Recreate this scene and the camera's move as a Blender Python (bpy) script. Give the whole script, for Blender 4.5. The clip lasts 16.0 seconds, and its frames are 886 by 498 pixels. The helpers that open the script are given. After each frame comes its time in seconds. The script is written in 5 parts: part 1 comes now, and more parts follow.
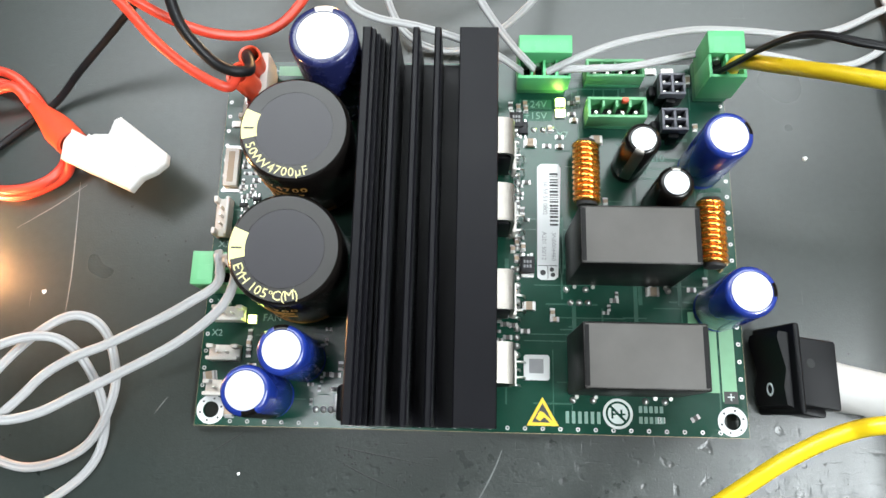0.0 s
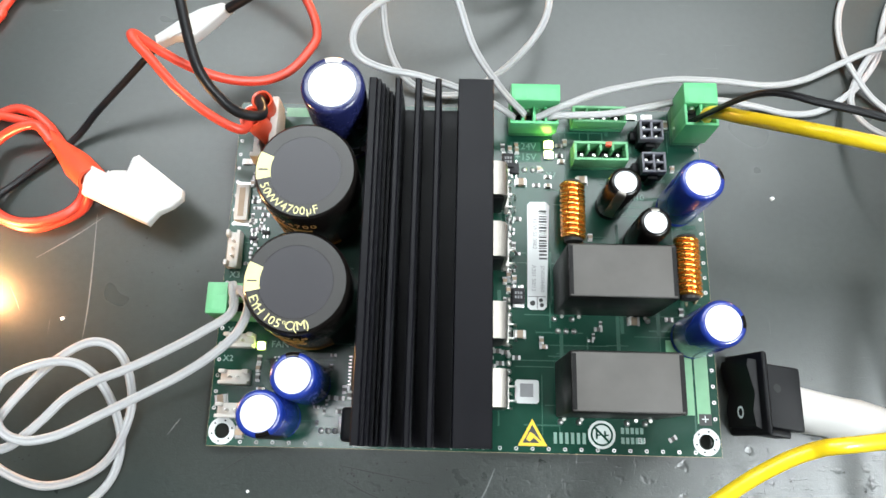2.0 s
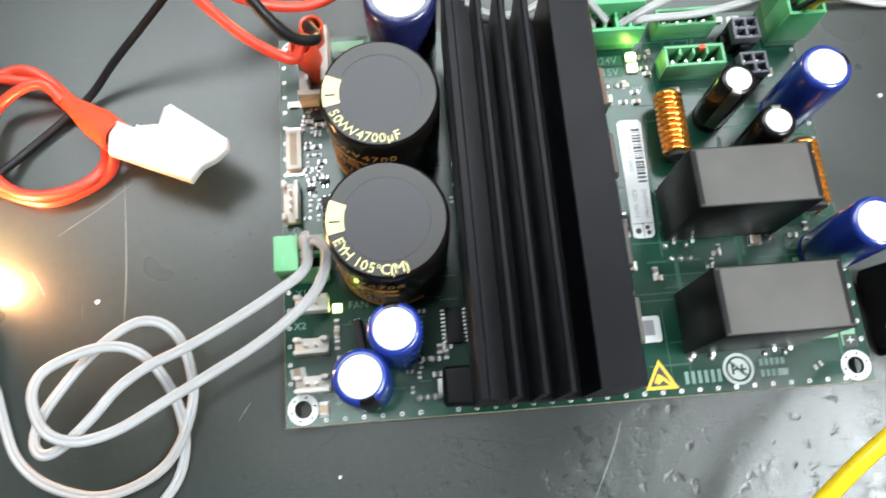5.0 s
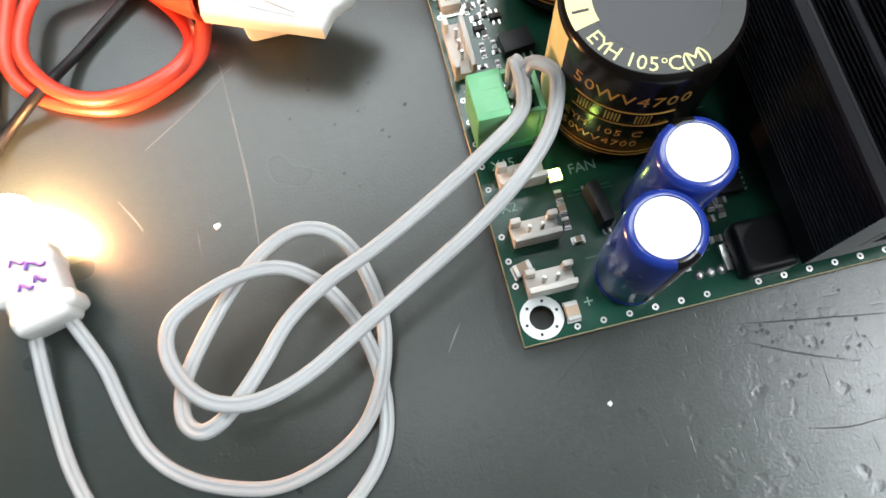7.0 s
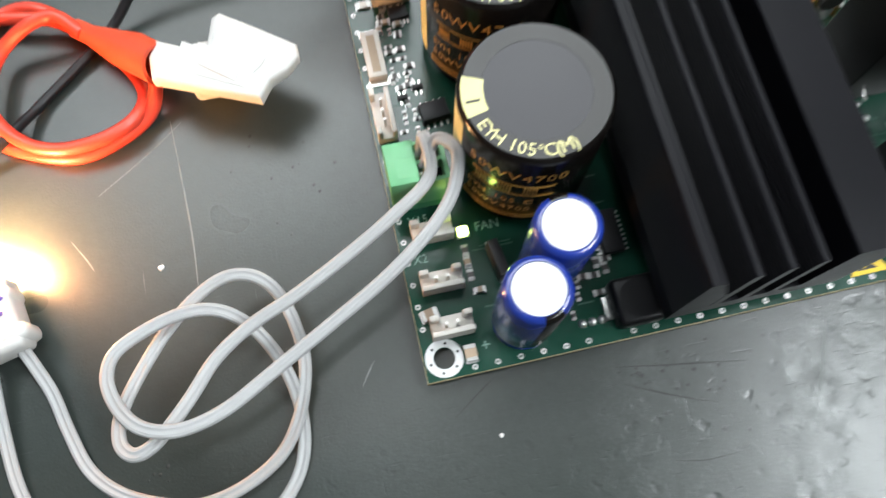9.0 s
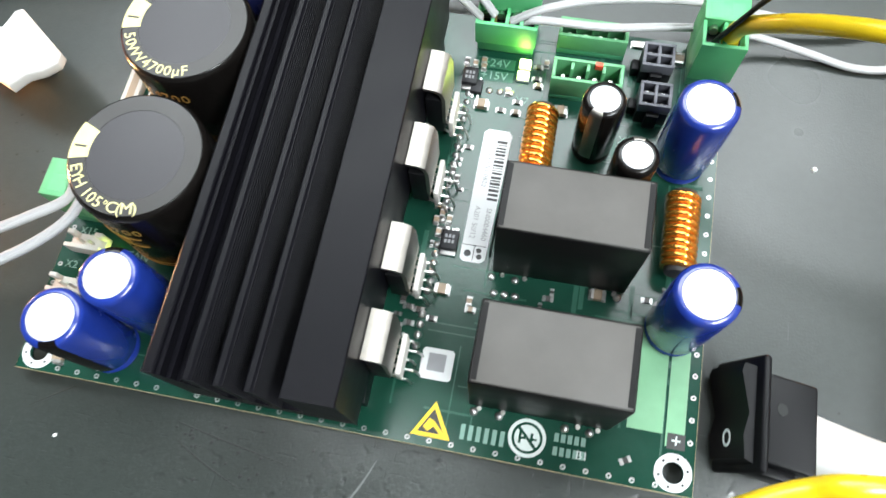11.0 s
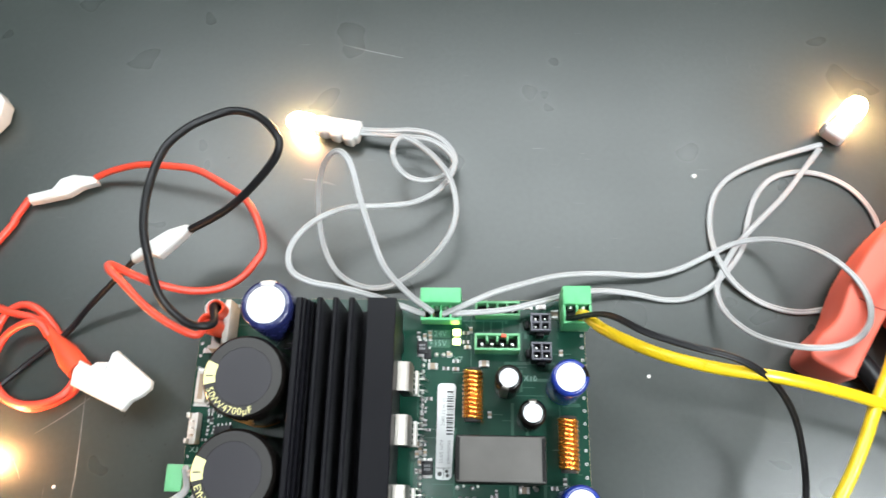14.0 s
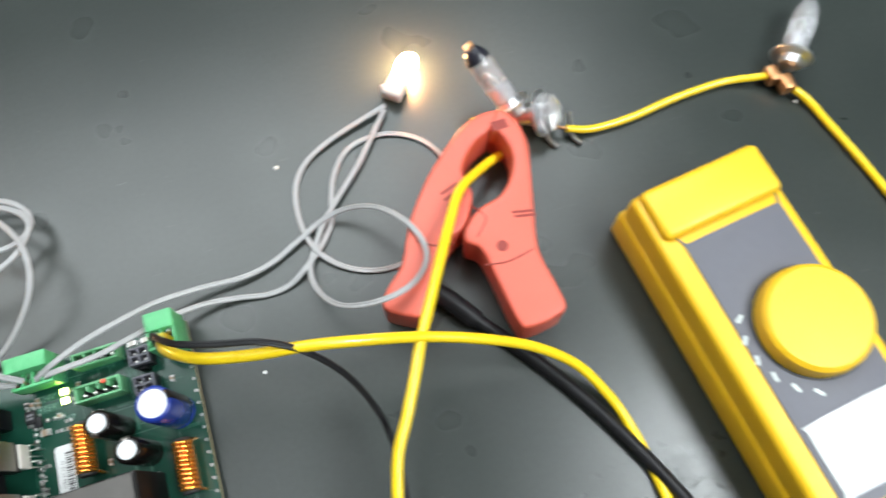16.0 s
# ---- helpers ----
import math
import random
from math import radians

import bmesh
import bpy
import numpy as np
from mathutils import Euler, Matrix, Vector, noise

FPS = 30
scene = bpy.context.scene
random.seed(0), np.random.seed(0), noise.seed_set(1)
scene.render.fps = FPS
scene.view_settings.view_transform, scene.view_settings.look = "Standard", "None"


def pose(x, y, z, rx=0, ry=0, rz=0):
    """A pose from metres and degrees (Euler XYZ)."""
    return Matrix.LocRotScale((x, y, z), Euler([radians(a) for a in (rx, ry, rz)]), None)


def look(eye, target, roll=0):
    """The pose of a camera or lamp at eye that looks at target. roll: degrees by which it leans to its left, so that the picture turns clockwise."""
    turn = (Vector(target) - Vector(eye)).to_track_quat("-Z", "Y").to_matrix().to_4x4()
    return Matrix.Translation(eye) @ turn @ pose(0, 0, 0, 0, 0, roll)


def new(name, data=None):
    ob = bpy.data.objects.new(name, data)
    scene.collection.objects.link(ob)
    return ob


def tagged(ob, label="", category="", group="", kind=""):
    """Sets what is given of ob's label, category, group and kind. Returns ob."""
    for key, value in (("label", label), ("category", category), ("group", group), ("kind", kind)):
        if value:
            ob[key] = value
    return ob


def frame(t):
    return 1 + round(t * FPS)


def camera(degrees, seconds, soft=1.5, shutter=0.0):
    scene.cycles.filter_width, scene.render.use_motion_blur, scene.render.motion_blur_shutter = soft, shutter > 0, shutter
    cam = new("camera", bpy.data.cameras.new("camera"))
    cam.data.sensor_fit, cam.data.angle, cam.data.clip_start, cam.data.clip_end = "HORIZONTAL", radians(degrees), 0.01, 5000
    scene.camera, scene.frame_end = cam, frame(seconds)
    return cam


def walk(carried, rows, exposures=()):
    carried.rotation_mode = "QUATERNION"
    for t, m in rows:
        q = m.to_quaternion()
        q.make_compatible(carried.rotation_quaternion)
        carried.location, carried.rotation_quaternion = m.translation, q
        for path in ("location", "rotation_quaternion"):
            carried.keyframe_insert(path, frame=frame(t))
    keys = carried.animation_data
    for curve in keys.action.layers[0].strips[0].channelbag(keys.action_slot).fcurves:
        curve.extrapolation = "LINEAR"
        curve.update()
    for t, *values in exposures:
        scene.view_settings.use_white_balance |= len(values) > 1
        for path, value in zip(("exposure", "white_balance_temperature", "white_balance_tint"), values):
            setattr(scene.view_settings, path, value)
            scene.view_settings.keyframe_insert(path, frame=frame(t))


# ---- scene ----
cam = camera(63.00, 16.0, shutter=0.4)
PATH = [
    (0.0, 0.07924, -0.00023, 0.21946, 14.230, 1.728, 1.382),
    (0.5, 0.07934, -0.00063, 0.21984, 14.842, 1.402, 1.602),
    (1.0, 0.07877, 0.00243, 0.22214, 14.470, 1.453, 1.067),
    (1.5, 0.07896, -0.00111, 0.22393, 13.946, 0.184, 1.215),
    (2.0, 0.07413, 0.00025, 0.23714, 15.548, 0.114, 1.322),
    (2.5, 0.07020, -0.00308, 0.23869, 15.743, 0.334, 1.479),
    (3.0, 0.06776, -0.00054, 0.23590, 16.188, 0.089, 0.026),
    (3.2, 0.06662, 0.00163, 0.23202, 16.109, 0.822, 0.229),
    (5.3, 0.02195, -0.01817, 0.20152, 16.215, -0.703, -5.364),
    (5.5, 0.00503, -0.02605, 0.20392, 16.503, 0.335, -5.753),
    (6.0, -0.01482, -0.02304, 0.18984, 15.368, 1.359, -9.551),
    (6.5, -0.01947, -0.02537, 0.16228, 16.980, 1.307, -12.850),
    (7.0, -0.01553, -0.01668, 0.13895, 16.149, 1.765, -13.757),
    (7.5, -0.01064, -0.01113, 0.13262, 15.244, 1.383, -14.525),
    (8.0, -0.01227, -0.01416, 0.12984, 16.936, 0.426, -14.532),
    (8.5, -0.00906, -0.01116, 0.13016, 15.627, 1.098, -14.446),
    (9.0, -0.00238, -0.01794, 0.15907, 17.210, -0.531, -12.797),
    (9.5, 0.02776, -0.02498, 0.18338, 18.742, 0.329, -6.708),
    (10.0, 0.07363, -0.02217, 0.18582, 19.322, 0.622, 0.255),
    (10.2, 0.08811, -0.02320, 0.18485, 20.080, 1.558, 3.539),
    (12.3, 0.12323, 0.03880, 0.15560, 15.960, 3.404, 13.147),
    (12.5, 0.11886, 0.04489, 0.18930, 12.328, 3.056, 10.267),
    (13.0, 0.12233, 0.03003, 0.24053, 15.189, 3.838, 5.827),
    (13.5, 0.10955, 0.03803, 0.28287, 15.658, 2.236, 3.970),
    (14.0, 0.11792, 0.03716, 0.29792, 19.306, 2.833, 1.206),
    (14.5, 0.14790, 0.03937, 0.28943, 19.385, 0.196, -5.519),
    (15.0, 0.16532, 0.04291, 0.28243, 18.228, 0.559, -6.625),
    (15.5, 0.20120, 0.04436, 0.28296, 17.256, 1.425, -11.824),
    (16.0, 0.24413, 0.01685, 0.29856, 18.951, 0.625, -17.794),
]
EXPOSURES = [(0.0, 0.2), (3.0, 0.25), (5.5, 0.3), (8.0, -0.12), (10.0, 0.25), (12.3, 0.65), (13.5, 0.42), (14.5, 0.0), (16.0, -0.12)]
walk(cam, [(t, pose(*row)) for t, *row in PATH], EXPOSURES)

# ---- world and lights ----
world = bpy.data.worlds.new("world")
scene.world = world
world.use_nodes = True
world.node_tree.nodes["Background"].inputs[0].default_value = (0.85, 0.93, 1.0, 1)
world.node_tree.nodes["Background"].inputs[1].default_value = 0.015


def area_lamp(name, loc, target, sx, sy, watts, color):
    data = bpy.data.lights.new(name, "AREA")
    data.shape, data.size, data.size_y, data.energy, data.color = "RECTANGLE", sx, sy, watts, color
    ob = new(name, data)
    ob.matrix_world = look(loc, target)
    return ob


# ceiling luminaires with cold diffusers: one ahead of the bench, one off to its right, a small one overhead
LUM = [(-0.12, 1.30, 2.1, 1.50, 0.60, 36), (1.34, -0.70, 2.1, 0.30, 0.72, 80), (-0.28, 0.05, 2.1, 0.20, 0.09, 3)]
for lx, ly, lz, hx, hy, watts in LUM:
    area_lamp("ceiling_lamp_light", (lx, ly, lz - 0.02), (lx, ly, 0), 2 * hx, 2 * hy, watts, (0.90, 0.97, 1.0))

# ---- materials ----
def mat(name, col, rough=0.5, metal=0.0, var=0.15, scale=250.0, bump=0.05, bscale=1800.0, coat=0.0, spec=0.5, emit=None, power=0.0, trans=0.0, piece=0.0):
    m = bpy.data.materials.new(name)
    m.use_nodes = True
    nt = m.node_tree
    b = nt.nodes["Principled BSDF"]
    b.inputs["Roughness"].default_value = rough
    b.inputs["Metallic"].default_value = metal
    b.inputs["Specular IOR Level"].default_value = spec
    b.inputs["Coat Weight"].default_value = coat
    b.inputs["Coat Roughness"].default_value = 0.15
    b.inputs["Transmission Weight"].default_value = trans
    tc = nt.nodes.new("ShaderNodeTexCoord")
    n1 = nt.nodes.new("ShaderNodeTexNoise")
    n1.inputs["Scale"].default_value, n1.inputs["Detail"].default_value = scale, 6
    nt.links.new(tc.outputs["Object"], n1.inputs["Vector"])
    mix = nt.nodes.new("ShaderNodeMix")
    mix.data_type = "RGBA"
    mix.inputs["A"].default_value = (*[c * (1 - var) for c in col], 1)
    mix.inputs["B"].default_value = (*[min(1, c * (1 + var)) for c in col], 1)
    nt.links.new(n1.outputs["Fac"], mix.inputs["Factor"])
    src = mix.outputs["Result"]
    if piece:
        info = nt.nodes.new("ShaderNodeObjectInfo")
        hsv = nt.nodes.new("ShaderNodeHueSaturation")
        mr = nt.nodes.new("ShaderNodeMapRange")
        mr.inputs["To Min"].default_value, mr.inputs["To Max"].default_value = 1 - piece, 1 + piece
        nt.links.new(info.outputs["Random"], mr.inputs["Value"])
        nt.links.new(mr.outputs["Result"], hsv.inputs["Value"])
        nt.links.new(src, hsv.inputs["Color"])
        src = hsv.outputs["Color"]
    nt.links.new(src, b.inputs["Base Color"])
    n2 = nt.nodes.new("ShaderNodeTexNoise")
    n2.inputs["Scale"].default_value, n2.inputs["Detail"].default_value = bscale, 4
    nt.links.new(tc.outputs["Object"], n2.inputs["Vector"])
    bp = nt.nodes.new("ShaderNodeBump")
    bp.inputs["Strength"].default_value, bp.inputs["Distance"].default_value = bump, 0.0004
    nt.links.new(n2.outputs["Fac"], bp.inputs["Height"])
    nt.links.new(bp.outputs["Normal"], b.inputs["Normal"])
    rr = nt.nodes.new("ShaderNodeMapRange")
    rr.inputs["To Min"].default_value, rr.inputs["To Max"].default_value = max(0.02, rough - 0.08), min(1, rough + 0.08)
    nt.links.new(n1.outputs["Fac"], rr.inputs["Value"])
    nt.links.new(rr.outputs["Result"], b.inputs["Roughness"])
    if emit:
        b.inputs["Emission Color"].default_value = (*emit, 1)
        b.inputs["Emission Strength"].default_value = power
    return m


def bench_material():
    m = bpy.data.materials.new("bench_rubber")
    m.use_nodes = True
    nt = m.node_tree
    N, K = nt.nodes.new, nt.links.new
    b = nt.nodes["Principled BSDF"]
    tc = N("ShaderNodeTexCoord")

    def noise_tex(scale, detail=6, stretch=None, rot=0.0):
        n = N("ShaderNodeTexNoise")
        n.inputs["Scale"].default_value, n.inputs["Detail"].default_value = scale, detail
        mp = N("ShaderNodeMapping")
        mp.inputs["Scale"].default_value = stretch or (1, 1, 1)
        mp.inputs["Rotation"].default_value = (0, 0, rot)
        K(tc.outputs["Object"], mp.inputs["Vector"])
        K(mp.outputs["Vector"], n.inputs["Vector"])
        return n.outputs["Fac"]

    def ramp(src, lo, hi, a=0.0, z=1.0):
        r = N("ShaderNodeMapRange")
        r.inputs["From Min"].default_value, r.inputs["From Max"].default_value = lo, hi
        r.inputs["To Min"].default_value, r.inputs["To Max"].default_value = a, z
        K(src, r.inputs["Value"])
        return r.outputs["Result"]

    def math(op, a, c):
        n = N("ShaderNodeMath")
        n.operation = op
        for i, v in enumerate((a, c)):
            if isinstance(v, (int, float)):
                n.inputs[i].default_value = v
            else:
                K(v, n.inputs[i])
        return n.outputs[0]

    def blend(fac, a, c):
        n = N("ShaderNodeMix")
        n.data_type = "RGBA"
        K(fac, n.inputs["Factor"])
        for key, v in (("A", a), ("B", c)):
            if isinstance(v, tuple):
                n.inputs[key].default_value = (*v, 1)
            else:
                K(v, n.inputs[key])
        return n.outputs["Result"]

    col = blend(noise_tex(14, 2), (0.022, 0.028, 0.025), (0.035, 0.042, 0.0385))
    col = blend(ramp(noise_tex(420, 8), 0.35, 0.7, 0.0, 0.5), col, (0.021, 0.0255, 0.023))
    # long fine scratches in two directions
    scr = ramp(noise_tex(60, 3, (1, 26, 1), 0.5), 0.70, 0.76)
    scr2 = ramp(noise_tex(50, 3, (24, 1, 1), 0.25), 0.72, 0.78)
    lines = math("MULTIPLY", math("MAXIMUM", scr, scr2), ramp(noise_tex(22, 1), 0.42, 0.7))
    col = blend(math("MULTIPLY", lines, 0.32), col, (0.22, 0.23, 0.22))
    # worn residue along the front; its whitish specks paint broken sheen into the colour
    sep = N("ShaderNodeSeparateXYZ")
    K(tc.outputs["Object"], sep.inputs[0])
    front = math("MULTIPLY", ramp(sep.outputs["Y"], 0.02, -0.02), ramp(sep.outputs["X"], 0.02, 0.15, 0.25, 1.0))
    patch = math("MULTIPLY", ramp(noise_tex(34), 0.47, 0.62), front)
    sheen_specks = math("MULTIPLY", ramp(noise_tex(900, 12), 0.50, 0.60), patch)
    col = blend(math("MULTIPLY", sheen_specks, 0.07), col, (0.36, 0.37, 0.37))
    pits = math("MULTIPLY", ramp(noise_tex(420, 3), 0.66, 0.72), math("MULTIPLY", ramp(noise_tex(16), 0.40, 0.55), front))
    col = blend(math("MULTIPLY", pits, 0.3), col, (0.018, 0.02, 0.02))
    # scuffed relief: blistered film, short nicks and dents
    film = math("MULTIPLY", ramp(noise_tex(150, 8), 0.46, 0.54), patch)
    nick = math("MULTIPLY", math("MAXIMUM", ramp(noise_tex(130, 2, (1, 9, 1), 0.9), 0.66, 0.72), ramp(noise_tex(140, 2, (8, 1, 1), 0.2), 0.67, 0.73)), ramp(front, 0.1, 0.8))
    dent = math("MULTIPLY", ramp(noise_tex(210, 2), 0.62, 0.74), ramp(front, 0.1, 0.8))
    col = blend(math("MULTIPLY", math("MAXIMUM", nick, dent), 0.55), col, (0.010, 0.011, 0.011))
    b.inputs["Specular IOR Level"].default_value = 0.52
    K(col, b.inputs["Base Color"])
    K(math("ADD", ramp(noise_tex(30, 2), 0.15, 0.85, 0.25, 0.34), math("MULTIPLY", patch, ramp(noise_tex(260, 10), 0.35, 0.65, -0.08, 0.16))), b.inputs["Roughness"])
    bp = N("ShaderNodeBump")
    bp.inputs["Strength"].default_value, bp.inputs["Distance"].default_value = 0.14, 0.0003
    worn = math("ADD", math("MULTIPLY", film, 1.5), math("MULTIPLY", math("MAXIMUM", nick, dent), -4.5))
    K(math("ADD", worn, math("ADD", math("ADD", noise_tex(1600, 6), math("MULTIPLY", lines, -0.25)), math("MULTIPLY", pits, -0.7))), bp.inputs["Height"])
    K(bp.outputs["Normal"], b.inputs["Normal"])
    return m


def sleeve_print_material():
    """Black capacitor sleeve with a brown translucent sheen."""
    return mat("black_sleeve", (0.006, 0.005, 0.0045), 0.22, var=0.3, bump=0.03, spec=0.3)


M = {
    "bench": bench_material(),
    "pcb": mat("solder_mask", (0.0068, 0.043, 0.027), 0.19, var=0.3, scale=120, bump=0.06, bscale=900, spec=0.45),
    "pcb_edge": mat("board_edge", (0.36, 0.30, 0.16), 0.6),
    "pcb_light": mat("light_mask", (0.16, 0.36, 0.20), 0.38, var=0.15, coat=0.2),
    "trace": mat("masked_trace", (0.016, 0.078, 0.050), 0.34, spec=0.35),
    "silk": mat("silkscreen", (0.55, 0.60, 0.58), 0.6),
    "silk_dim": mat("silkscreen_dim", (0.16, 0.28, 0.23), 0.5),
    "solder": mat("solder", (0.46, 0.46, 0.45), 0.34, 0.9, bump=0.2, piece=0.12),
    "tin": mat("tinned_pin", (0.7, 0.69, 0.66), 0.3, 1.0),
    "steel": mat("clip_steel", (0.34, 0.315, 0.285), 0.42, 1.0, var=0.12, scale=600),
    "anod": mat("black_anodised", (0.004, 0.0038, 0.0055), 0.36, spec=0.12, metal=0.0, var=0.2, scale=90, bump=0.05, bscale=2500),
    "sleeve": sleeve_print_material(),
    "captop": mat("capacitor_end", (0.028, 0.026, 0.030), 0.33, spec=0.33, var=0.12, scale=60, bump=0.03),
    "capband": mat("capacitor_rim", (0.030, 0.028, 0.027), 0.33, spec=0.33, var=0.1, scale=80, bump=0.03),
    "gold": mat("printed_yellow", (0.72, 0.66, 0.30), 0.5),
    "brown": mat("printed_brown", (0.30, 0.16, 0.03), 0.45),
    "blue": mat("blue_sleeve", (0.012, 0.032, 0.23), 0.24, var=0.2, bump=0.03, coat=0.5),
    "navy": mat("navy_sleeve", (0.016, 0.020, 0.085), 0.26, var=0.2, bump=0.03, coat=0.4),
    "alu": mat("aluminium_end", (0.66, 0.67, 0.69), 0.48, 0.45, var=0.05, bump=0.05),
    "score": mat("vent_score", (0.45, 0.46, 0.48), 0.5, 0.6),
    "blackplast": mat("black_plastic", (0.006, 0.006, 0.007), 0.42, var=0.2, spec=0.18),
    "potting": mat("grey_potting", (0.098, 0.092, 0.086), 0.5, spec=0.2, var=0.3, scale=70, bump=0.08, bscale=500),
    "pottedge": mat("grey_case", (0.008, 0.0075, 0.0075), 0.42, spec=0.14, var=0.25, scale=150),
    "copper": mat("enamelled_copper", (0.86, 0.36, 0.05), 0.20, 0.85, var=0.15, coat=0.8),
    "ferrite": mat("ferrite", (0.03, 0.028, 0.027), 0.7),
    "cgreen": mat("green_plug", (0.09, 0.42, 0.17), 0.42, var=0.1, bump=0.04),
    "cgreen_pale": mat("pale_green_plug", (0.12, 0.36, 0.17), 0.42, var=0.1, bump=0.04),
    "cgreen_dark": mat("green_header", (0.06, 0.27, 0.14), 0.45, var=0.1),
    "hole": mat("dark_hole", (0.008, 0.010, 0.009), 0.7),
    "white": mat("white_nylon", (0.56, 0.53, 0.49), 0.5, var=0.05),
    "label": mat("white_label", (0.58, 0.59, 0.59), 0.45, var=0.04),
    "ink": mat("black_ink", (0.03, 0.03, 0.03), 0.6),
    "greyink": mat("grey_ink", (0.22, 0.22, 0.23), 0.6),
    "yel": mat("warning_yellow", (0.78, 0.52, 0.02), 0.5),
    "chip": mat("chip_epoxy", (0.014, 0.014, 0.016), 0.45, spec=0.25),
    "ceram": mat("ceramic_tan", (0.30, 0.22, 0.15), 0.5, piece=0.25),
    "resis": mat("resistor_body", (0.05, 0.045, 0.042), 0.45, piece=0.5),
    "led": mat("led_lens", (0.9, 0.92, 0.7), 0.3, emit=(0.72, 1.0, 0.16), power=30.0),
    "ledg": mat("led_lens_green", (0.5, 0.9, 0.1), 0.3, emit=(0.62, 1.0, 0.05), power=3.0),
    "cable": mat("white_pvc", (0.34, 0.34, 0.34), 0.45, var=0.05, bump=0.05),
    "red": mat("red_pvc", (0.62, 0.055, 0.028), 0.38, var=0.1, bump=0.05),
    "redboot": mat("red_boot", (0.70, 0.075, 0.03), 0.4, var=0.12, bump=0.1),
    "black": mat("black_pvc", (0.010, 0.010, 0.011), 0.4, var=0.2, spec=0.25),
    "yellow": mat("yellow_pvc", (0.86, 0.60, 0.012), 0.30, var=0.05, bump=0.04, coat=0.3),
    "tape": mat("white_tape", (0.56, 0.55, 0.53), 0.65, var=0.05, scale=150, bump=0.35, bscale=260),
    "clamp": mat("red_clamp_plastic", (0.66, 0.115, 0.07), 0.45, var=0.06, scale=120, bump=0.06),
    "clampdark": mat("clamp_groove", (0.26, 0.03, 0.02), 0.6),
    "meter": mat("yellow_holster", (0.84, 0.50, 0.015), 0.42, var=0.06, scale=90, bump=0.06),
    "meterplate": mat("grey_faceplate", (0.105, 0.105, 0.125), 0.5, var=0.1),
    "lcd": mat("lcd_glass", (0.72, 0.75, 0.74), 0.15, coat=0.5),
    "glass": mat("bulb_glass", (0.92, 0.93, 0.95), 0.10, var=0.04, bump=0.3, bscale=300, trans=0.8),
    "chrome": mat("bright_metal", (0.86, 0.86, 0.87), 0.34, 1.0),
    "burnt": mat("black_bulb_tip", (0.02, 0.02, 0.028), 0.25, coat=0.5),
    "brass": mat("tarnished_copper", (0.55, 0.28, 0.13), 0.38, 0.9, bump=0.3, bscale=700),
    "lit": mat("glowing_bulb", (1, 0.9, 0.7), 0.3, emit=(1.0, 0.64, 0.30), power=170.0),
    "purple": mat("violet_marker", (0.09, 0.05, 0.32), 0.6),
    "wall": mat("dimmed_room_paint", (0.11, 0.11, 0.105), 0.8, scale=3, bscale=300),
    "lamp": mat("lamp_diffuser", (0.9, 0.9, 0.9), 0.5, emit=(0.90, 0.97, 1.0), power=5.0),
    "lampbody": mat("lamp_housing", (0.8, 0.8, 0.8), 0.5),
    "crumb": mat("white_crumb", (0.85, 0.85, 0.83), 0.7),
    "benchleg": mat("bench_steel", (0.3, 0.31, 0.32), 0.45, 0.3),
    "scuff": mat("pale_scuff", (0.13, 0.14, 0.135), 0.5, var=0.4, scale=700),
    "gouge": mat("dark_gouge", (0.018, 0.020, 0.018), 0.6),
    "floor": mat("floor_vinyl", (0.28, 0.28, 0.27), 0.6, scale=4, bscale=200),
}


# ---- building helpers (millimetres in, metres out) ----
def thing(name, label, category, loc=(0, 0, 0), rz=0.0, group="", kind=""):
    ob = new(name)
    ob.matrix_basis = pose(loc[0] / 1000, loc[1] / 1000, loc[2] / 1000, 0, 0, rz)
    ob.empty_display_size = 0.01
    return tagged(ob, label, category, group, kind)


def finish(bm, name, material, smooth=True):
    me = bpy.data.meshes.new(name)
    bm.to_mesh(me)
    bm.free()
    me.transform(Matrix.Scale(0.001, 4))
    me.materials.append(M[material] if isinstance(material, str) else material)
    if smooth:
        for p in me.polygons:
            p.use_smooth = True
        me.set_sharp_from_angle(angle=radians(38))
    return me


def part(name, bm, material, parent=None, label="", smooth=True, kind=""):
    ob = new(name, finish(bm, name, material, smooth) if isinstance(bm, bmesh.types.BMesh) else bm)
    ob.parent = parent
    return tagged(ob, label, kind=kind)


def put(parent, name, me, x, y, z=0.0, rz=0.0, label="", rx=0.0, ry=0.0):
    """A piece of its own on shared mesh data."""
    ob = new(name, me)
    ob.parent = parent
    ob.matrix_basis = pose(x / 1000, y / 1000, z / 1000, rx, ry, rz)
    return tagged(ob, label)


def box(x0, x1, y0, y1, z0, z1, bevel=0.0, seg=2, bm=None, taper=0.0):
    own = bm is None
    b = bmesh.new()
    bmesh.ops.create_cube(b, size=1.0)
    for v in b.verts:
        k = taper if v.co.z > 0 else 0.0
        v.co = ((x0 + x1) / 2 + v.co.x * (x1 - x0 - 2 * k), (y0 + y1) / 2 + v.co.y * (y1 - y0 - 2 * k), (z0 + z1) / 2 + v.co.z * (z1 - z0))
    if bevel:
        bmesh.ops.bevel(b, geom=b.edges[:], offset=bevel, segments=seg, affect="EDGES", profile=0.5)
    if own:
        return b
    return add(bm, b)


def add(bm, other, m=None):
    """Join another bmesh into bm."""
    me = bpy.data.meshes.new("tmp")
    other.to_mesh(me)
    other.free()
    if m is not None:
        me.transform(m)
    bm.from_mesh(me)
    bpy.data.meshes.remove(me)
    return bm


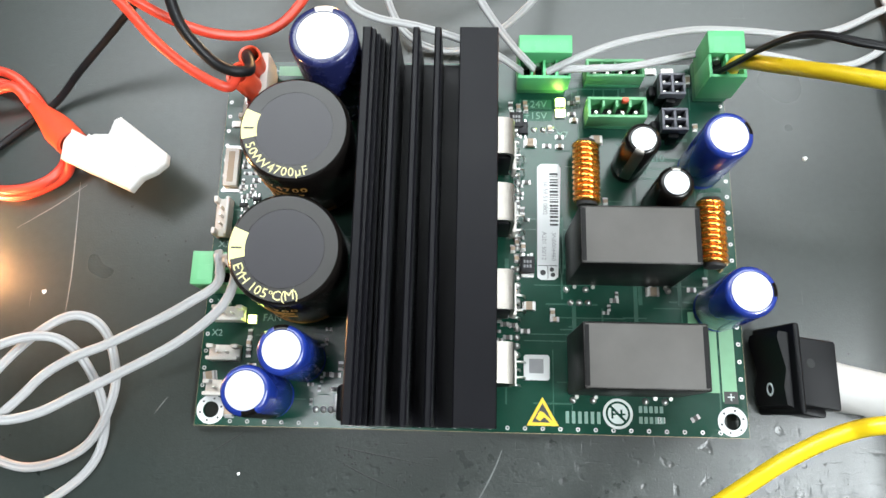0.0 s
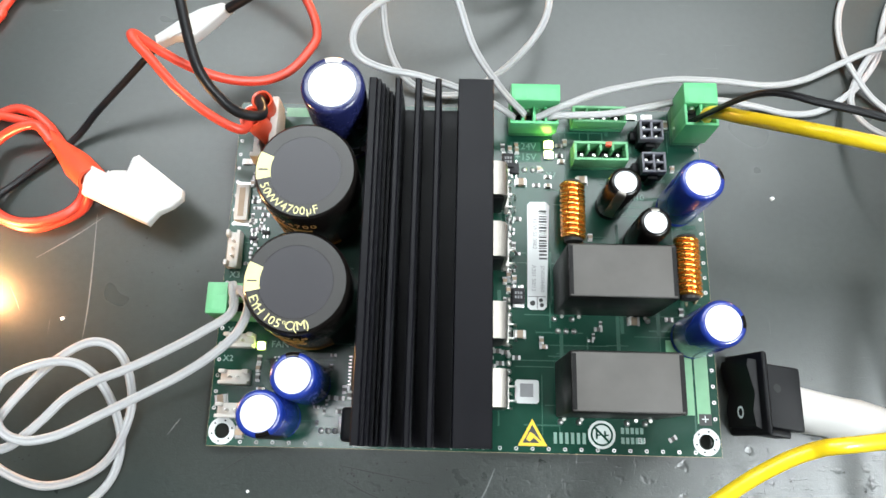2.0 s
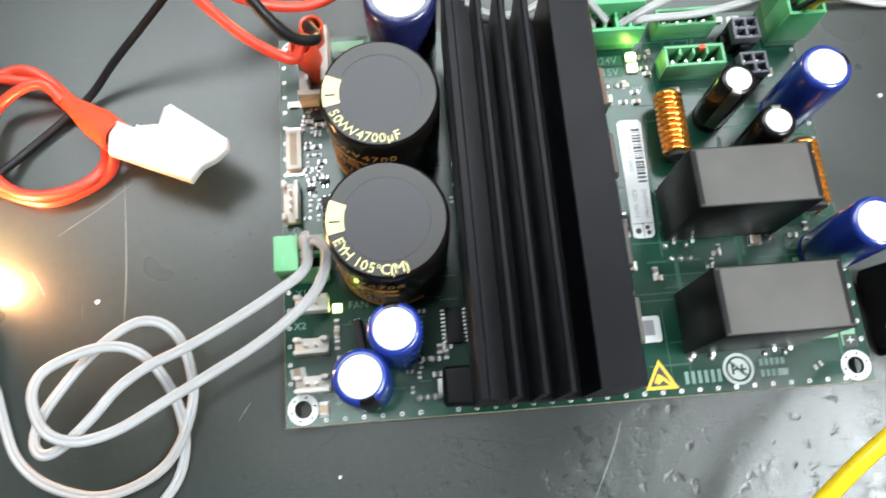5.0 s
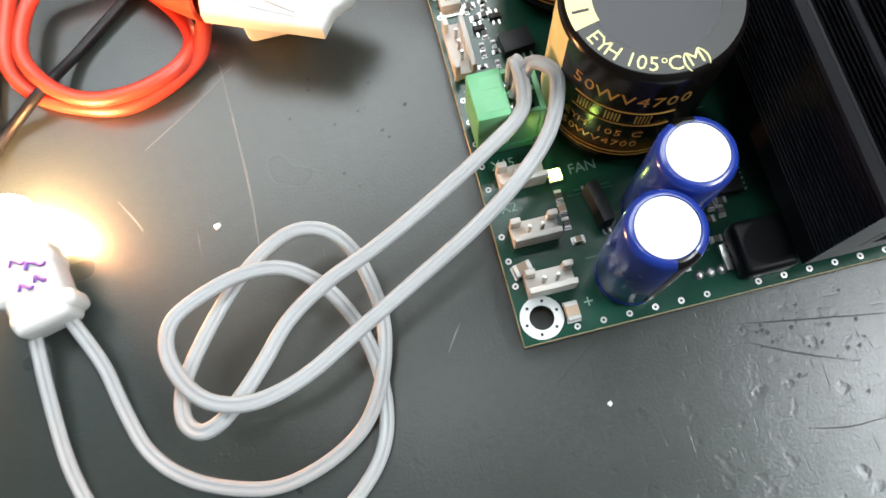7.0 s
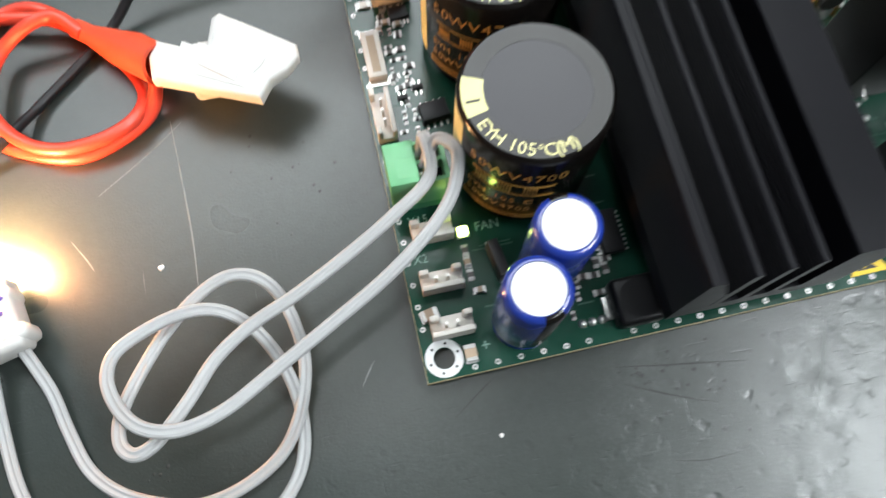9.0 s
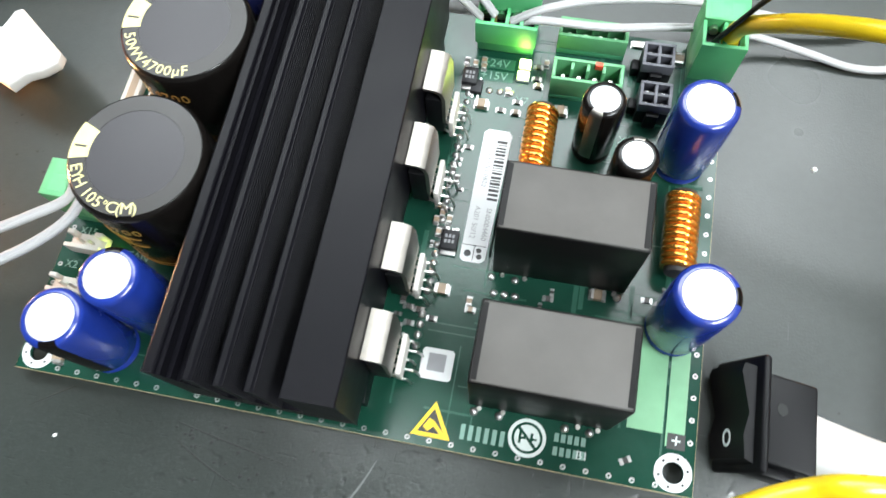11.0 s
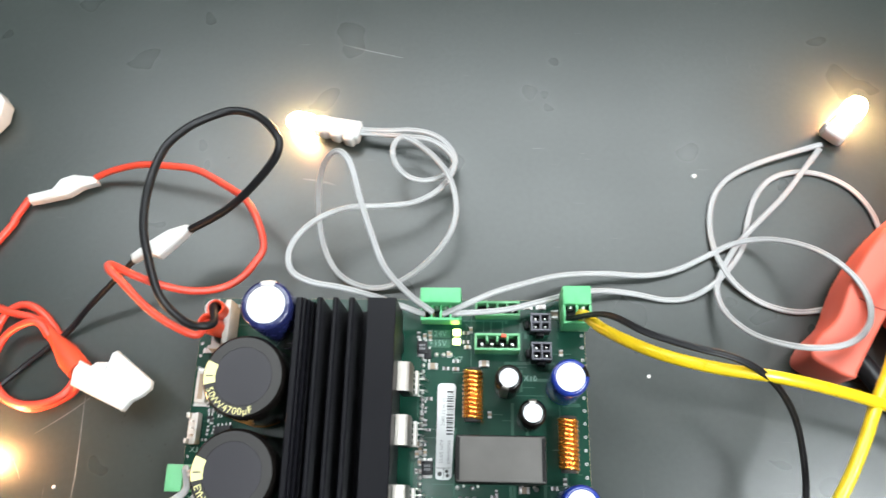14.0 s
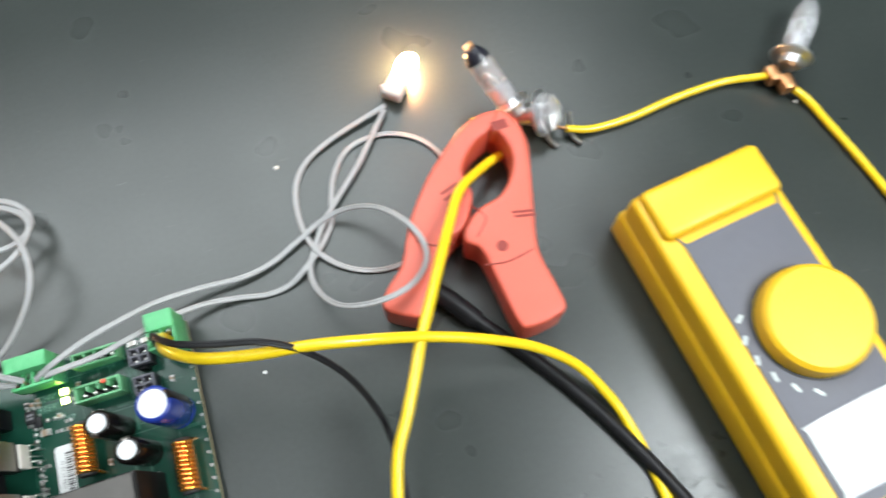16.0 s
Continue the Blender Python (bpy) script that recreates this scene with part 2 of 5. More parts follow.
def lathe(profile, seg=32, cx=0.0, cy=0.0, bm=None, wobble=0.0):
    """A turned body round z from (radius, height) pairs, from below upward."""
    b = bm or bmesh.new()
    rings = []
    for r, z in profile:
        if r < 1e-6:
            rings.append([b.verts.new((cx, cy, z))])
        else:
            rings.append([b.verts.new((cx + r * (1 + wobble * math.sin(3 * a + z)) * math.cos(a), cy + r * (1 + wobble * math.sin(2 * a + 2 * z)) * math.sin(a), z)) for a in (2 * math.pi * i / seg for i in range(seg))])
    for lo, hi in zip(rings, rings[1:]):
        for i in range(seg):
            j = (i + 1) % seg
            if len(lo) == 1 and len(hi) == 1:
                continue
            if len(lo) == 1:
                b.faces.new((lo[0], hi[j], hi[i]))
            elif len(hi) == 1:
                b.faces.new((lo[i], lo[j], hi[0]))
            else:
                b.faces.new((lo[i], lo[j], hi[j], hi[i]))
    bmesh.ops.recalc_face_normals(b, faces=b.faces)
    return b


def spline(points, sub=8):
    """A smooth line through points (Catmull-Rom)."""
    p = [Vector(q) for q in points]
    p = [p[0] * 2 - p[1]] + p + [p[-1] * 2 - p[-2]]
    out = []
    for a, b, c, d in zip(p, p[1:], p[2:], p[3:]):
        for k in range(sub):
            t = k / sub
            out.append(0.5 * (2 * b + (c - a) * t + (2 * a - 5 * b + 4 * c - d) * t * t + (3 * b - a - 3 * c + d) * t ** 3))
    out.append(p[-2])
    return out


def sweep(line, section, bm=None, up=(0, 0, 1), scales=None):
    """A closed section (side, up) drawn along a line, kept level to the up direction."""
    b = bm or bmesh.new()
    rings = []
    for i, p in enumerate(line):
        d = (line[min(i + 1, len(line) - 1)] - line[max(i - 1, 0)]).normalized()
        u = Vector(up)
        side = d.cross(u)
        if side.length < 0.05:
            side = d.cross(Vector((0, 1, 0)))
        side.normalize()
        top = side.cross(d)
        k = scales[i] if scales else 1.0
        rings.append([b.verts.new(p + side * s * k + top * h * k) for s, h in section])
    n = len(section)
    for lo, hi in zip(rings, rings[1:]):
        for i in range(n):
            b.faces.new((lo[i], lo[(i + 1) % n], hi[(i + 1) % n], hi[i]))
    b.faces.new(rings[0])
    b.faces.new(rings[-1][::-1])
    bmesh.ops.recalc_face_normals(b, faces=b.faces)
    return b


def ring(r, n=10, cx=0.0):
    return [(cx + r * math.cos(2 * math.pi * i / n), r * math.sin(2 * math.pi * i / n)) for i in range(n)]


def twin(r):
    """Section of a flat two-core lead, with a groove between its cores."""
    right = [(r * 0.95 + r * math.cos(a), r * math.sin(a)) for a in (radians(d) for d in range(-140, 141, 40))]
    return right + [(-x, -y) for x, y in right]


def tube(points, r, sub=8, n=10, bm=None, scales=None):
    return sweep(spline(points, sub), ring(r, n), bm, scales=scales)


def disc(r, z0, z1, cx=0.0, cy=0.0, seg=24, bm=None):
    return lathe([(0, z0), (r, z0), (r, z1), (0, z1)], seg, cx, cy, bm)


def letters(text, size, bm=None, m=None, depth=0.03):
    """Flat lettering in the built-in font, joined into a bmesh."""
    cu = bpy.data.curves.new("letters", "FONT")
    cu.body, cu.size, cu.extrude, cu.align_x, cu.align_y = text, size, depth, "CENTER", "CENTER"
    cu.resolution_u = 2
    ob = bpy.data.objects.new("letters", cu)
    me = bpy.data.meshes.new_from_object(ob)
    if m is not None:
        me.transform(m)
    b = bm or bmesh.new()
    b.from_mesh(me)
    bpy.data.objects.remove(ob)
    bpy.data.curves.remove(cu)
    bpy.data.meshes.remove(me)
    return b


def shape(outline, z0, z1, bevel=0.0, holes=(), seg=3):
    """A plate with an outline and holes, from z0 to z1, with rounded edges."""
    cu = bpy.data.curves.new("shape", "CURVE")
    cu.dimensions, cu.fill_mode = "2D", "BOTH"
    cu.extrude, cu.bevel_depth, cu.bevel_resolution, cu.offset = (z1 - z0) / 2 - bevel, bevel, seg, -bevel
    for ring_points in (outline, *holes):
        s = cu.splines.new("POLY")
        s.points.add(len(ring_points) - 1)
        for p, q in zip(s.points, ring_points):
            p.co = (q[0], q[1], 0, 1)
        s.use_cyclic_u = True
    ob = bpy.data.objects.new("shape", cu)
    me = bpy.data.meshes.new_from_object(ob)
    me.transform(Matrix.Translation((0, 0, (z0 + z1) / 2)))
    b = bmesh.new()
    b.from_mesh(me)
    bmesh.ops.remove_doubles(b, verts=b.verts, dist=1e-4)
    bpy.data.objects.remove(ob)
    bpy.data.curves.remove(cu)
    bpy.data.meshes.remove(me)
    return b


def closed(points, sub=5):
    """A smooth closed outline through points."""
    q = list(points)
    n = len(q)
    line = spline([(*q[i % n], 0) for i in range(-2, n + 3)], sub)
    return [(v.x, v.y) for v in line[2 * sub:(n + 2) * sub]]


def lie(me_bm, loc, direction):
    """Lay a body turned round z along a direction from loc."""
    turn = Vector(direction).to_track_quat("Z", "Y").to_matrix().to_4x4()
    bmesh.ops.transform(me_bm, matrix=Matrix.Translation(loc) @ turn, verts=me_bm.verts)
    return me_bm


# ---- the room and the bench ----
def room():
    # unseen shell; walls and ceiling kept dark to limit bounce light and overhead reflections
    for name, b in (("floor", (-2.2, 2.6, -2.2, 2.6, -0.78, -0.74)), ("ceiling", (-2.2, 2.6, -2.2, 2.6, 2.3, 2.35)), ("wall_north", (-2.2, 2.6, 2.6, 2.7, -0.74, 2.3)), ("wall_south", (-2.2, 2.6, -2.3, -2.2, -0.74, 2.3)), ("wall_east", (2.6, 2.7, -2.2, 2.6, -0.74, 2.3)), ("wall_west", (-2.3, -2.2, -2.2, 2.6, -0.74, 2.3))):
        ob = part(name, box(*[v * 1000 for v in b]), "floor" if name == "floor" else "wall", smooth=False)
        tagged(ob, "plain unseen " + name.split("_")[0] + " of the workshop", name.split("_")[0], kind="structure")
    for lx, ly, lz, hx, hy, _ in LUM:
        lamp = thing("ceiling_lamp", "white ceiling luminaire with a cold diffuser", "lamp", (lx * 1000, ly * 1000, lz * 1000), group="ceiling lamps")
        part("housing", box(-hx * 1000 - 30, hx * 1000 + 30, -hy * 1000 - 30, hy * 1000 + 30, 20, 199, 6), "lampbody", lamp)
        part("diffuser", box(-hx * 1000, hx * 1000, -hy * 1000, hy * 1000, 4, 19, 3), "lamp", lamp)
    bench = thing("workbench", "workbench with a dark green-grey scratched rubber top", "workbench")
    part("worktop", box(-560, 900, -420, 620, -30, 0, 2), "bench", bench, "dark green-grey rubber mat with scratches, worn residue and painted sheen specks")
    # scratches and gouges in the rubber
    for name, material, w, pts in (("scratch", "scuff", 0.45, [(-47.5, 76), (-46.4, 58), (-45.8, 44), (-46, 31)]), ("scratch", "scuff", 0.3, [(-66, 60), (-54, 68), (-45, 75)]), ("scratch", "scuff", 0.3, [(-73, 50), (-70, 45), (-68.5, 42)]), ("scratch", "scuff", 0.3, [(-14, 3), (-12, 6), (-10.5, 8)]), ("scratch", "scuff", 0.5, [(80, -25), (87, -12), (90, -5)]), ("scratch", "scuff", 0.5, [(36, 175), (44, 174), (51, 172)]), ("scratch", "scuff", 0.5, [(50, 247), (64, 243), (80, 239)]), ("gouge", "gouge", 0.35, [(41, -5), (52, -7), (70, -10)]), ("gouge", "gouge", 0.3, [(47, -26.5), (54, -28), (62, -28)]), ("gouge", "gouge", 0.35, [(42, -9), (50, -13), (60, -17)]), ("gouge", "gouge", 0.3, [(4, -8), (10, -4), (14, -1.5)])):
        line = spline([(*q, 0.0) for q in pts], 6)
        part(name, sweep(line, [(-w / 2, 0.002), (w / 2, 0.002), (w / 4, 0.03), (-w / 4, 0.03)], scales=[0.3 + 0.7 * math.sin(math.pi * (i + 0.5) / len(line)) for i in range(len(line))]), material, bench, "fine scratch in the rubber")
    rnd = random.Random(11)
    for cx, cy, n, spread in ((-58, -5, 7, 3), (46, -8, 14, 5), (58, -18, 16, 14), (110, -20, 10, 30), (8, 20, 0, 5), (-22, 58, 14, 16), (190, 5, 16, 26), (60, -10, 12, 12)):
        for i in range(n):
            r = rnd.uniform(0.12, 0.5)
            part("pit", lathe([(0, 0.002), (r, 0.002), (r * 0.7, 0.03), (0, 0.035)], 7, cx + rnd.gauss(0, spread / 2), cy + rnd.gauss(0, spread / 2), wobble=0.35), "gouge", bench)
    for x in (-520, 860):
        for y in (-380, 580):
            part("leg", box(x - 20, x + 20, y - 20, y + 20, -740, -30.5, 3), "benchleg", bench)


room()
ZB = 4.6


# ---- the circuit board ----
def board():
    pcb = thing("circuit_board", "green printed circuit board with white-ringed mounting holes", "circuit board")
    holes = [(4.5, 4.5), (155.5, 4.5), (4.5, 112.5)]
    outline = [(0, 0), (160, 0), (160, 117), (0, 117)]
    cut = [[(hx + 2.3 * math.cos(a), hy + 2.3 * math.sin(a)) for a in (2 * math.pi * i / 28 for i in range(28))] for hx, hy in holes]
    part("substrate", shape(outline, 3.0, ZB, 0.0, cut), "pcb", pcb, smooth=False)
    rim = shape([(-0.12, -0.12), (160.12, -0.12), (160.12, 117.12), (-0.12, 117.12)], 3.1, ZB - 0.15, 0.0, [outline])
    part("board_edge", rim, "pcb_edge", pcb, "tan fibreglass edge", smooth=False)
    for fx, fy in ((4.5, 8), (155.5, 8), (20, 112), (140, 112), (80, 60)):
        part("solder_foot", disc(1.2, 0, 3.0, fx + 3, fy, 12), "solder", pcb)
    for hx, hy in holes:
        pad = [(hx + 4.2 * math.cos(a), hy + 4.2 * math.sin(a)) for a in (radians(22.5 + 45 * i) for i in range(8))]
        inner = [(hx + 2.35 * math.cos(a), hy + 2.35 * math.sin(a)) for a in (2 * math.pi * i / 28 for i in range(28))]
        ring_ob = part("hole_pad", shape(closed(pad, 3), ZB, ZB + 0.06, 0.0, [inner]), "label", pcb, "tinned white mounting-hole ring", smooth=False)
        for i in range(6):
            a = radians(60 * i + 15)
            part("via", disc(0.32, ZB + 0.05, ZB + 0.075, hx + 3.2 * math.cos(a), hy + 3.2 * math.sin(a), 10), "hole", ring_ob)
    # stitching vias along the edges
    via = finish(lathe([(0.28, 0), (0.62, 0), (0.62, 0.07), (0.28, 0.07), (0.28, 0)], 12), "via", "solder")
    for i in range(29):
        x = 10.5 + i * 5.05
        if not 40 < x < 42:
            put(pcb, "via", via, x, 1.3, ZB)
    for i in range(20):
        put(pcb, "via", via, 1.3, 11.5 + i * 5.05, ZB)
        put(pcb, "via", via, 158.7, 11.5 + i * 5.05, ZB)
    # pale bands of bare mask
    part("mask_band", box(144.5, 152.5, 12.5, 36, ZB, ZB + 0.04), "pcb_light", pcb, "pale green copper area", smooth=False)
    part("mask_band", box(153.2, 157.4, 10, 36, ZB, ZB + 0.04), "pcb_light", pcb, "pale green copper area", smooth=False)
    part("mask_band", box(16, 26, 112, 115.5, ZB, ZB + 0.04), "pcb_light", pcb, "pale green copper area", smooth=False)
    # masked copper tracks
    rnd = random.Random(4)
    bm = bmesh.new()
    for i in range(90):
        x, y = rnd.uniform(90, 156), rnd.uniform(3, 114)
        ln, w = rnd.uniform(4, 22), rnd.choice((0.3, 0.3, 0.5, 1.2))
        if rnd.random() < 0.5:
            box(x, min(x + ln, 157), y, y + w, ZB, ZB + 0.025, bm=bm)
        else:
            box(x, x + w, y, min(y + ln, 115), ZB, ZB + 0.03, bm=bm)
    for i in range(34):
        x, y = rnd.uniform(4, 46), rnd.uniform(4, 112)
        box(x, min(x + rnd.uniform(3, 12), 48), y, y + 0.35, ZB, ZB + 0.025, bm=bm)
    part("track", bm, "trace", pcb, kind="stuff", smooth=False)
    # round solder joints in rows
    joint = finish(lathe([(1.0, 0), (0.9, 0.25), (0.5, 0.55), (0, 0.65)], 12), "solder_joint", "solder")
    rows = [(110.0, 38.2, 2.6, 0, 3), (99.5, 93.8, 2.9, 0, 3), (35.5, 5.2, 2.2, 0, 3), (108.8, 42.2, 5.8, 0, 2), (133.5, 42.2, 5.6, 0, 2), (110.2, 9.6, 5.8, 0, 2), (131, 9.6, 5.6, 0, 2), (94.2, 92, 0, -2.6, 4), (94.2, 78.5, 0, -2.6, 6), (94.2, 60, 0, -2.6, 4), (94.2, 48, 0, -2.4, 6), (94, 30, 0, -2.6, 4)]
    for x, y, dx, dy, n in rows:
        for i in range(n):
            put(pcb, "solder_joint", joint, x + dx * i, y + dy * i, ZB)
    # surface-mount parts: a body between two tinned ends
    def smd(sx, sy, h, body):
        ends = bmesh.new()
        e = sx * 0.22
        for s in (-1, 1):
            box(s * sx / 2 - (e if s > 0 else 0), s * sx / 2 + (0 if s > 0 else e), -sy / 2, sy / 2, 0, h, 0.06, 1, ends)
            box(s * sx / 2 - 0.35, s * sx / 2 + 0.35, -sy / 2 - 0.1, sy / 2 + 0.1, 0, 0.08, bm=ends)
        return finish(box(-sx / 2 + e, sx / 2 - e, -sy / 2, sy / 2, 0.02, h * 1.03, 0.05, 1), "body", body), finish(ends, "ends", "solder")

    kinds = {"r": ("chip_resistor", *smd(2.0, 1.25, 0.55, "resis")), "c": ("chip_capacitor", *smd(2.0, 1.3, 1.0, "ceram")), "C": ("chip_capacitor", *smd(3.4, 2.5, 1.5, "ceram")), "R": ("power_resistor", *smd(3.3, 2.0, 0.7, "steel")), "s": ("chip_resistor", *smd(1.3, 0.8, 0.5, "resis"))}

    def mount(kind, x, y, rz=0.0):
        name, body, ends = kinds[kind]
        ob = put(pcb, name, body, x, y, ZB + 0.02, rz)
        put(ob, "end_cap", ends, 0, 0, 0)

    for kind, x, y, rz in (("C", 3.4, 14.2, 10), ("C", 10.2, 4.2, 90), ("c", 15.4, 17.4, 0), ("r", 14.3, 27.0, 90), ("c", 14.2, 24.2, 90), ("r", 14.2, 21.2, 90), ("R", 4.2, 94.5, 0), ("c", 8.5, 88.5, 0), ("C", 98.2, 89.0, 0), ("C", 97.6, 36.8, 0), ("c", 104.5, 94.0, 90), ("c", 107.5, 88.0, 0), ("r", 103.5, 88.2, 0), ("r", 107.5, 91.3, 0), ("r", 97.0, 76.0, 0), ("c", 121.3, 70.0, 90), ("C", 119.0, 90.2, 0), ("C", 134.5, 41.8, 0), ("c", 113.5, 104.2, 90), ("r", 111.5, 103.0, 0), ("r", 111.5, 99.2, 0), ("c", 112.2, 97.0, 0), ("c", 150.2, 95.0, 90), ("C", 148.0, 111.0, 90), ("R", 137, 114.2, 0), ("R", 142.5, 114.2, 0), ("c", 104.6, 35.0, 90), ("c", 105.2, 33.0, 0), ("r", 96.5, 29.3, 0), ("r", 145.0, 5.2, 30)):
        mount(kind, x, y, rz)
    for x0, x1, y0, y1, n, kk in ((6.5, 12.5, 84, 98, 16, "srcs"), (7, 12, 69.5, 82, 16, "ssr"), (7, 11, 57, 66, 7, "srs"), (88, 93.5, 24, 34, 7, "ssr"), (92.6, 96, 48, 60, 9, "ssc"), (92.6, 97, 63, 76, 8, "ssr"), (32, 44, 6, 14, 7, "ssr"), (36, 46, 14, 32, 9, "srs"), (48, 52, 58, 74, 5, "srs"), (145, 156, 42, 47, 3, "sr"), (120, 128, 30, 42, 4, "srs"), (92, 97, 96, 103, 5, "src")):
        taken = []
        for i in range(n):
            for _ in range(20):
                x, y = rnd.uniform(x0, x1), rnd.uniform(y0, y1)
                if all(abs(x - a) > 1.9 or abs(y - c) > 1.5 for a, c in taken):
                    break
            taken.append((x, y))
            mount(rnd.choice(kk), x, y, rnd.choice((0, 90)))
    # printed marks
    def mark(text, size, x, y, rz=0.0, material="silk"):
        part("printed_mark", letters(text, size, m=Matrix.Translation((x, y, ZB + 0.05)) @ Matrix.Rotation(radians(rz), 4, "Z")), material, pcb, smooth=False)

    part("mark_field", box(94.8, 105.2, 100.9, 104.2, ZB, ZB + 0.03), "trace", pcb, smooth=False)
    part("mark_field", box(94.8, 105.2, 96.8, 100.2, ZB, ZB + 0.03), "trace", pcb, smooth=False)
    mark("+24V", 3.4, 100, 102.5, material="silk_dim")
    mark("+15V", 3.4, 100, 98.5, material="silk_dim")
    mark("X10", 3.2, 137.5, 84.5, material="silk_dim")
    mark("X3", 3.0, 3.6, 54.5, 0, "silk_dim")
    mark("X7", 3.0, 108.5, 92.0, 0, "silk_dim")
    mark("X15", 2.8, 5.5, 36.2, 0, "silk_dim")
    mark("X2", 2.8, 4.2, 27.0, 0, "silk_dim")
    mark("FAN", 3.0, 20.5, 31.8, 0, "silk_dim")
    mark("+", 3.6, 15.2, 113.6, 0, "silk")
    mark("+", 3.6, 13.8, 5.2, 0, "silk_dim")
    part("mark_field", box(153.6, 157.6, 9.5, 13, ZB + 0.04, ZB + 0.07), "ink", pcb, smooth=False)
    mark("+", 4.2, 155.6, 11.2)
    mark("B1", 2.6, 135.5, 4.3, 0, "silk")
    for y in (3.4, 6.4):
        for i in range(5):
            part("printed_bar", box(129 + i * 1.5, 130 + i * 1.5, y, y + 1.9, ZB, ZB + 0.05), "silk_dim", pcb, smooth=False)
    for i in range(6):
        part("printed_bar", box(108 + i * 1.8, 109 + i * 1.8, 3.0, 6.4, ZB, ZB + 0.05), "silk_dim", pcb, smooth=False)
    # lead-free disc
    part("printed_disc", disc(4.3, ZB, ZB + 0.05, 123, 6.0, 36), "silk", pcb, "white round printed mark", smooth=False)
    part("printed_ring", lathe([(2.9, ZB + 0.04), (3.5, ZB + 0.04), (3.5, ZB + 0.08), (2.9, ZB + 0.08), (2.9, ZB + 0.04)], 36, 123, 6.0), "pcb", pcb, smooth=False)
    b = box(-3.2, 3.2, -0.35, 0.35, 0, 0.04)
    bmesh.ops.transform(b, matrix=Matrix.Translation((123, 6, ZB + 0.05)) @ Matrix.Rotation(radians(-45), 4, "Z"), verts=b.verts)
    part("printed_slash", b, "pcb", pcb, smooth=False)
    for x in (121.4, 124.0):
        part("printed_bar", box(x - 0.3, x + 0.3, 4.6, 7.2, ZB + 0.04, ZB + 0.08), "pcb", pcb, smooth=False)
        part("printed_bar", box(x + 0.3, x + 1.2, 5.6, 6.1, ZB + 0.04, ZB + 0.08), "pcb", pcb, smooth=False)
    # yellow warning triangle
    def tri(cx, cy, s, h):
        return shape([(cx - s, cy - s * 0.82), (cx + s, cy - s * 0.82), (cx, cy + s * 0.95)], ZB + h, ZB + h + 0.06)
    sign = part("warning_triangle", tri(101.4, 5.9, 4.6, 0.0), "yel", pcb, "yellow triangular warning sticker", smooth=False)
    part("triangle_field", tri(101.4, 5.6, 3.1, 0.07), "ink", sign, smooth=False)
    part("triangle_symbol", shape([(99.4, 4.2), (100.6, 6.3), (101.8, 5.8), (104.6, 3.1), (103.6, 3.0), (101.8, 4.6), (100.6, 3.4)], ZB + 0.13, ZB + 0.16), "yel", sign, smooth=False)
    # paper labels
    lab = part("serial_label", shape([(100.2, 45.8), (101.2, 45.0), (105.4, 45.0), (106.5, 46.0), (107.8, 81.0), (106.8, 82.2), (101.4, 82.2), (100.4, 81.2)], ZB, ZB + 0.1), "label", pcb, "long white paper label with a bar code", smooth=False)
    bm = bmesh.new()
    y = 62.0
    while y < 79.5:
        w = rnd.uniform(0.2, 0.8)
        box(104.2, 106.8, y, y + w, ZB + 0.1, ZB + 0.13, bm=bm)
        y += w + rnd.uniform(0.25, 0.7)
    part("bar_code", bm, "ink", lab, kind="stuff", smooth=False)
    bm = letters("SN0004460", 1.9, m=Matrix.Translation((105.2, 55.4, ZB + 0.12)) @ Matrix.Rotation(radians(-91), 4, "Z"))
    letters("A201 50/12", 1.9, bm, Matrix.Translation((102.3, 55.6, ZB + 0.12)) @ Matrix.Rotation(radians(-91), 4, "Z"))
    letters("30 59 53 0802", 1.9, bm, Matrix.Translation((102.8, 71.0, ZB + 0.12)) @ Matrix.Rotation(radians(-91), 4, "Z"))
    part("label_text", bm, "greyink", lab, smooth=False)
    bm = bmesh.new()
    box(100.5, 106.2, 49.3, 49.5, ZB + 0.1, ZB + 0.13, bm=bm)
    box(103.3, 103.5, 45.3, 49.3, ZB + 0.1, ZB + 0.13, bm=bm)
    disc(0.9, ZB + 0.1, ZB + 0.14, 101.9, 47.2, 10, bm)
    disc(0.7, ZB + 0.1, ZB + 0.14, 104.9, 46.6, 10, bm)
    disc(0.7, ZB + 0.1, ZB + 0.14, 104.6, 48.2, 10, bm)
    part("label_marks", bm, "ink", lab, smooth=False)
    small = part("square_label", shape([(96.0, 15.6), (96.6, 15.0), (103.0, 15.0), (103.6, 15.6), (103.6, 21.8), (103.0, 22.4), (96.6, 22.4), (96.0, 21.8)], ZB, ZB + 0.1), "label", pcb, "small square white paper label", smooth=False)
    part("label_print", box(97.6, 101.8, 17.0, 21.2, ZB + 0.1, ZB + 0.13), "greyink", small, smooth=False)
    return pcb


pcb = board()


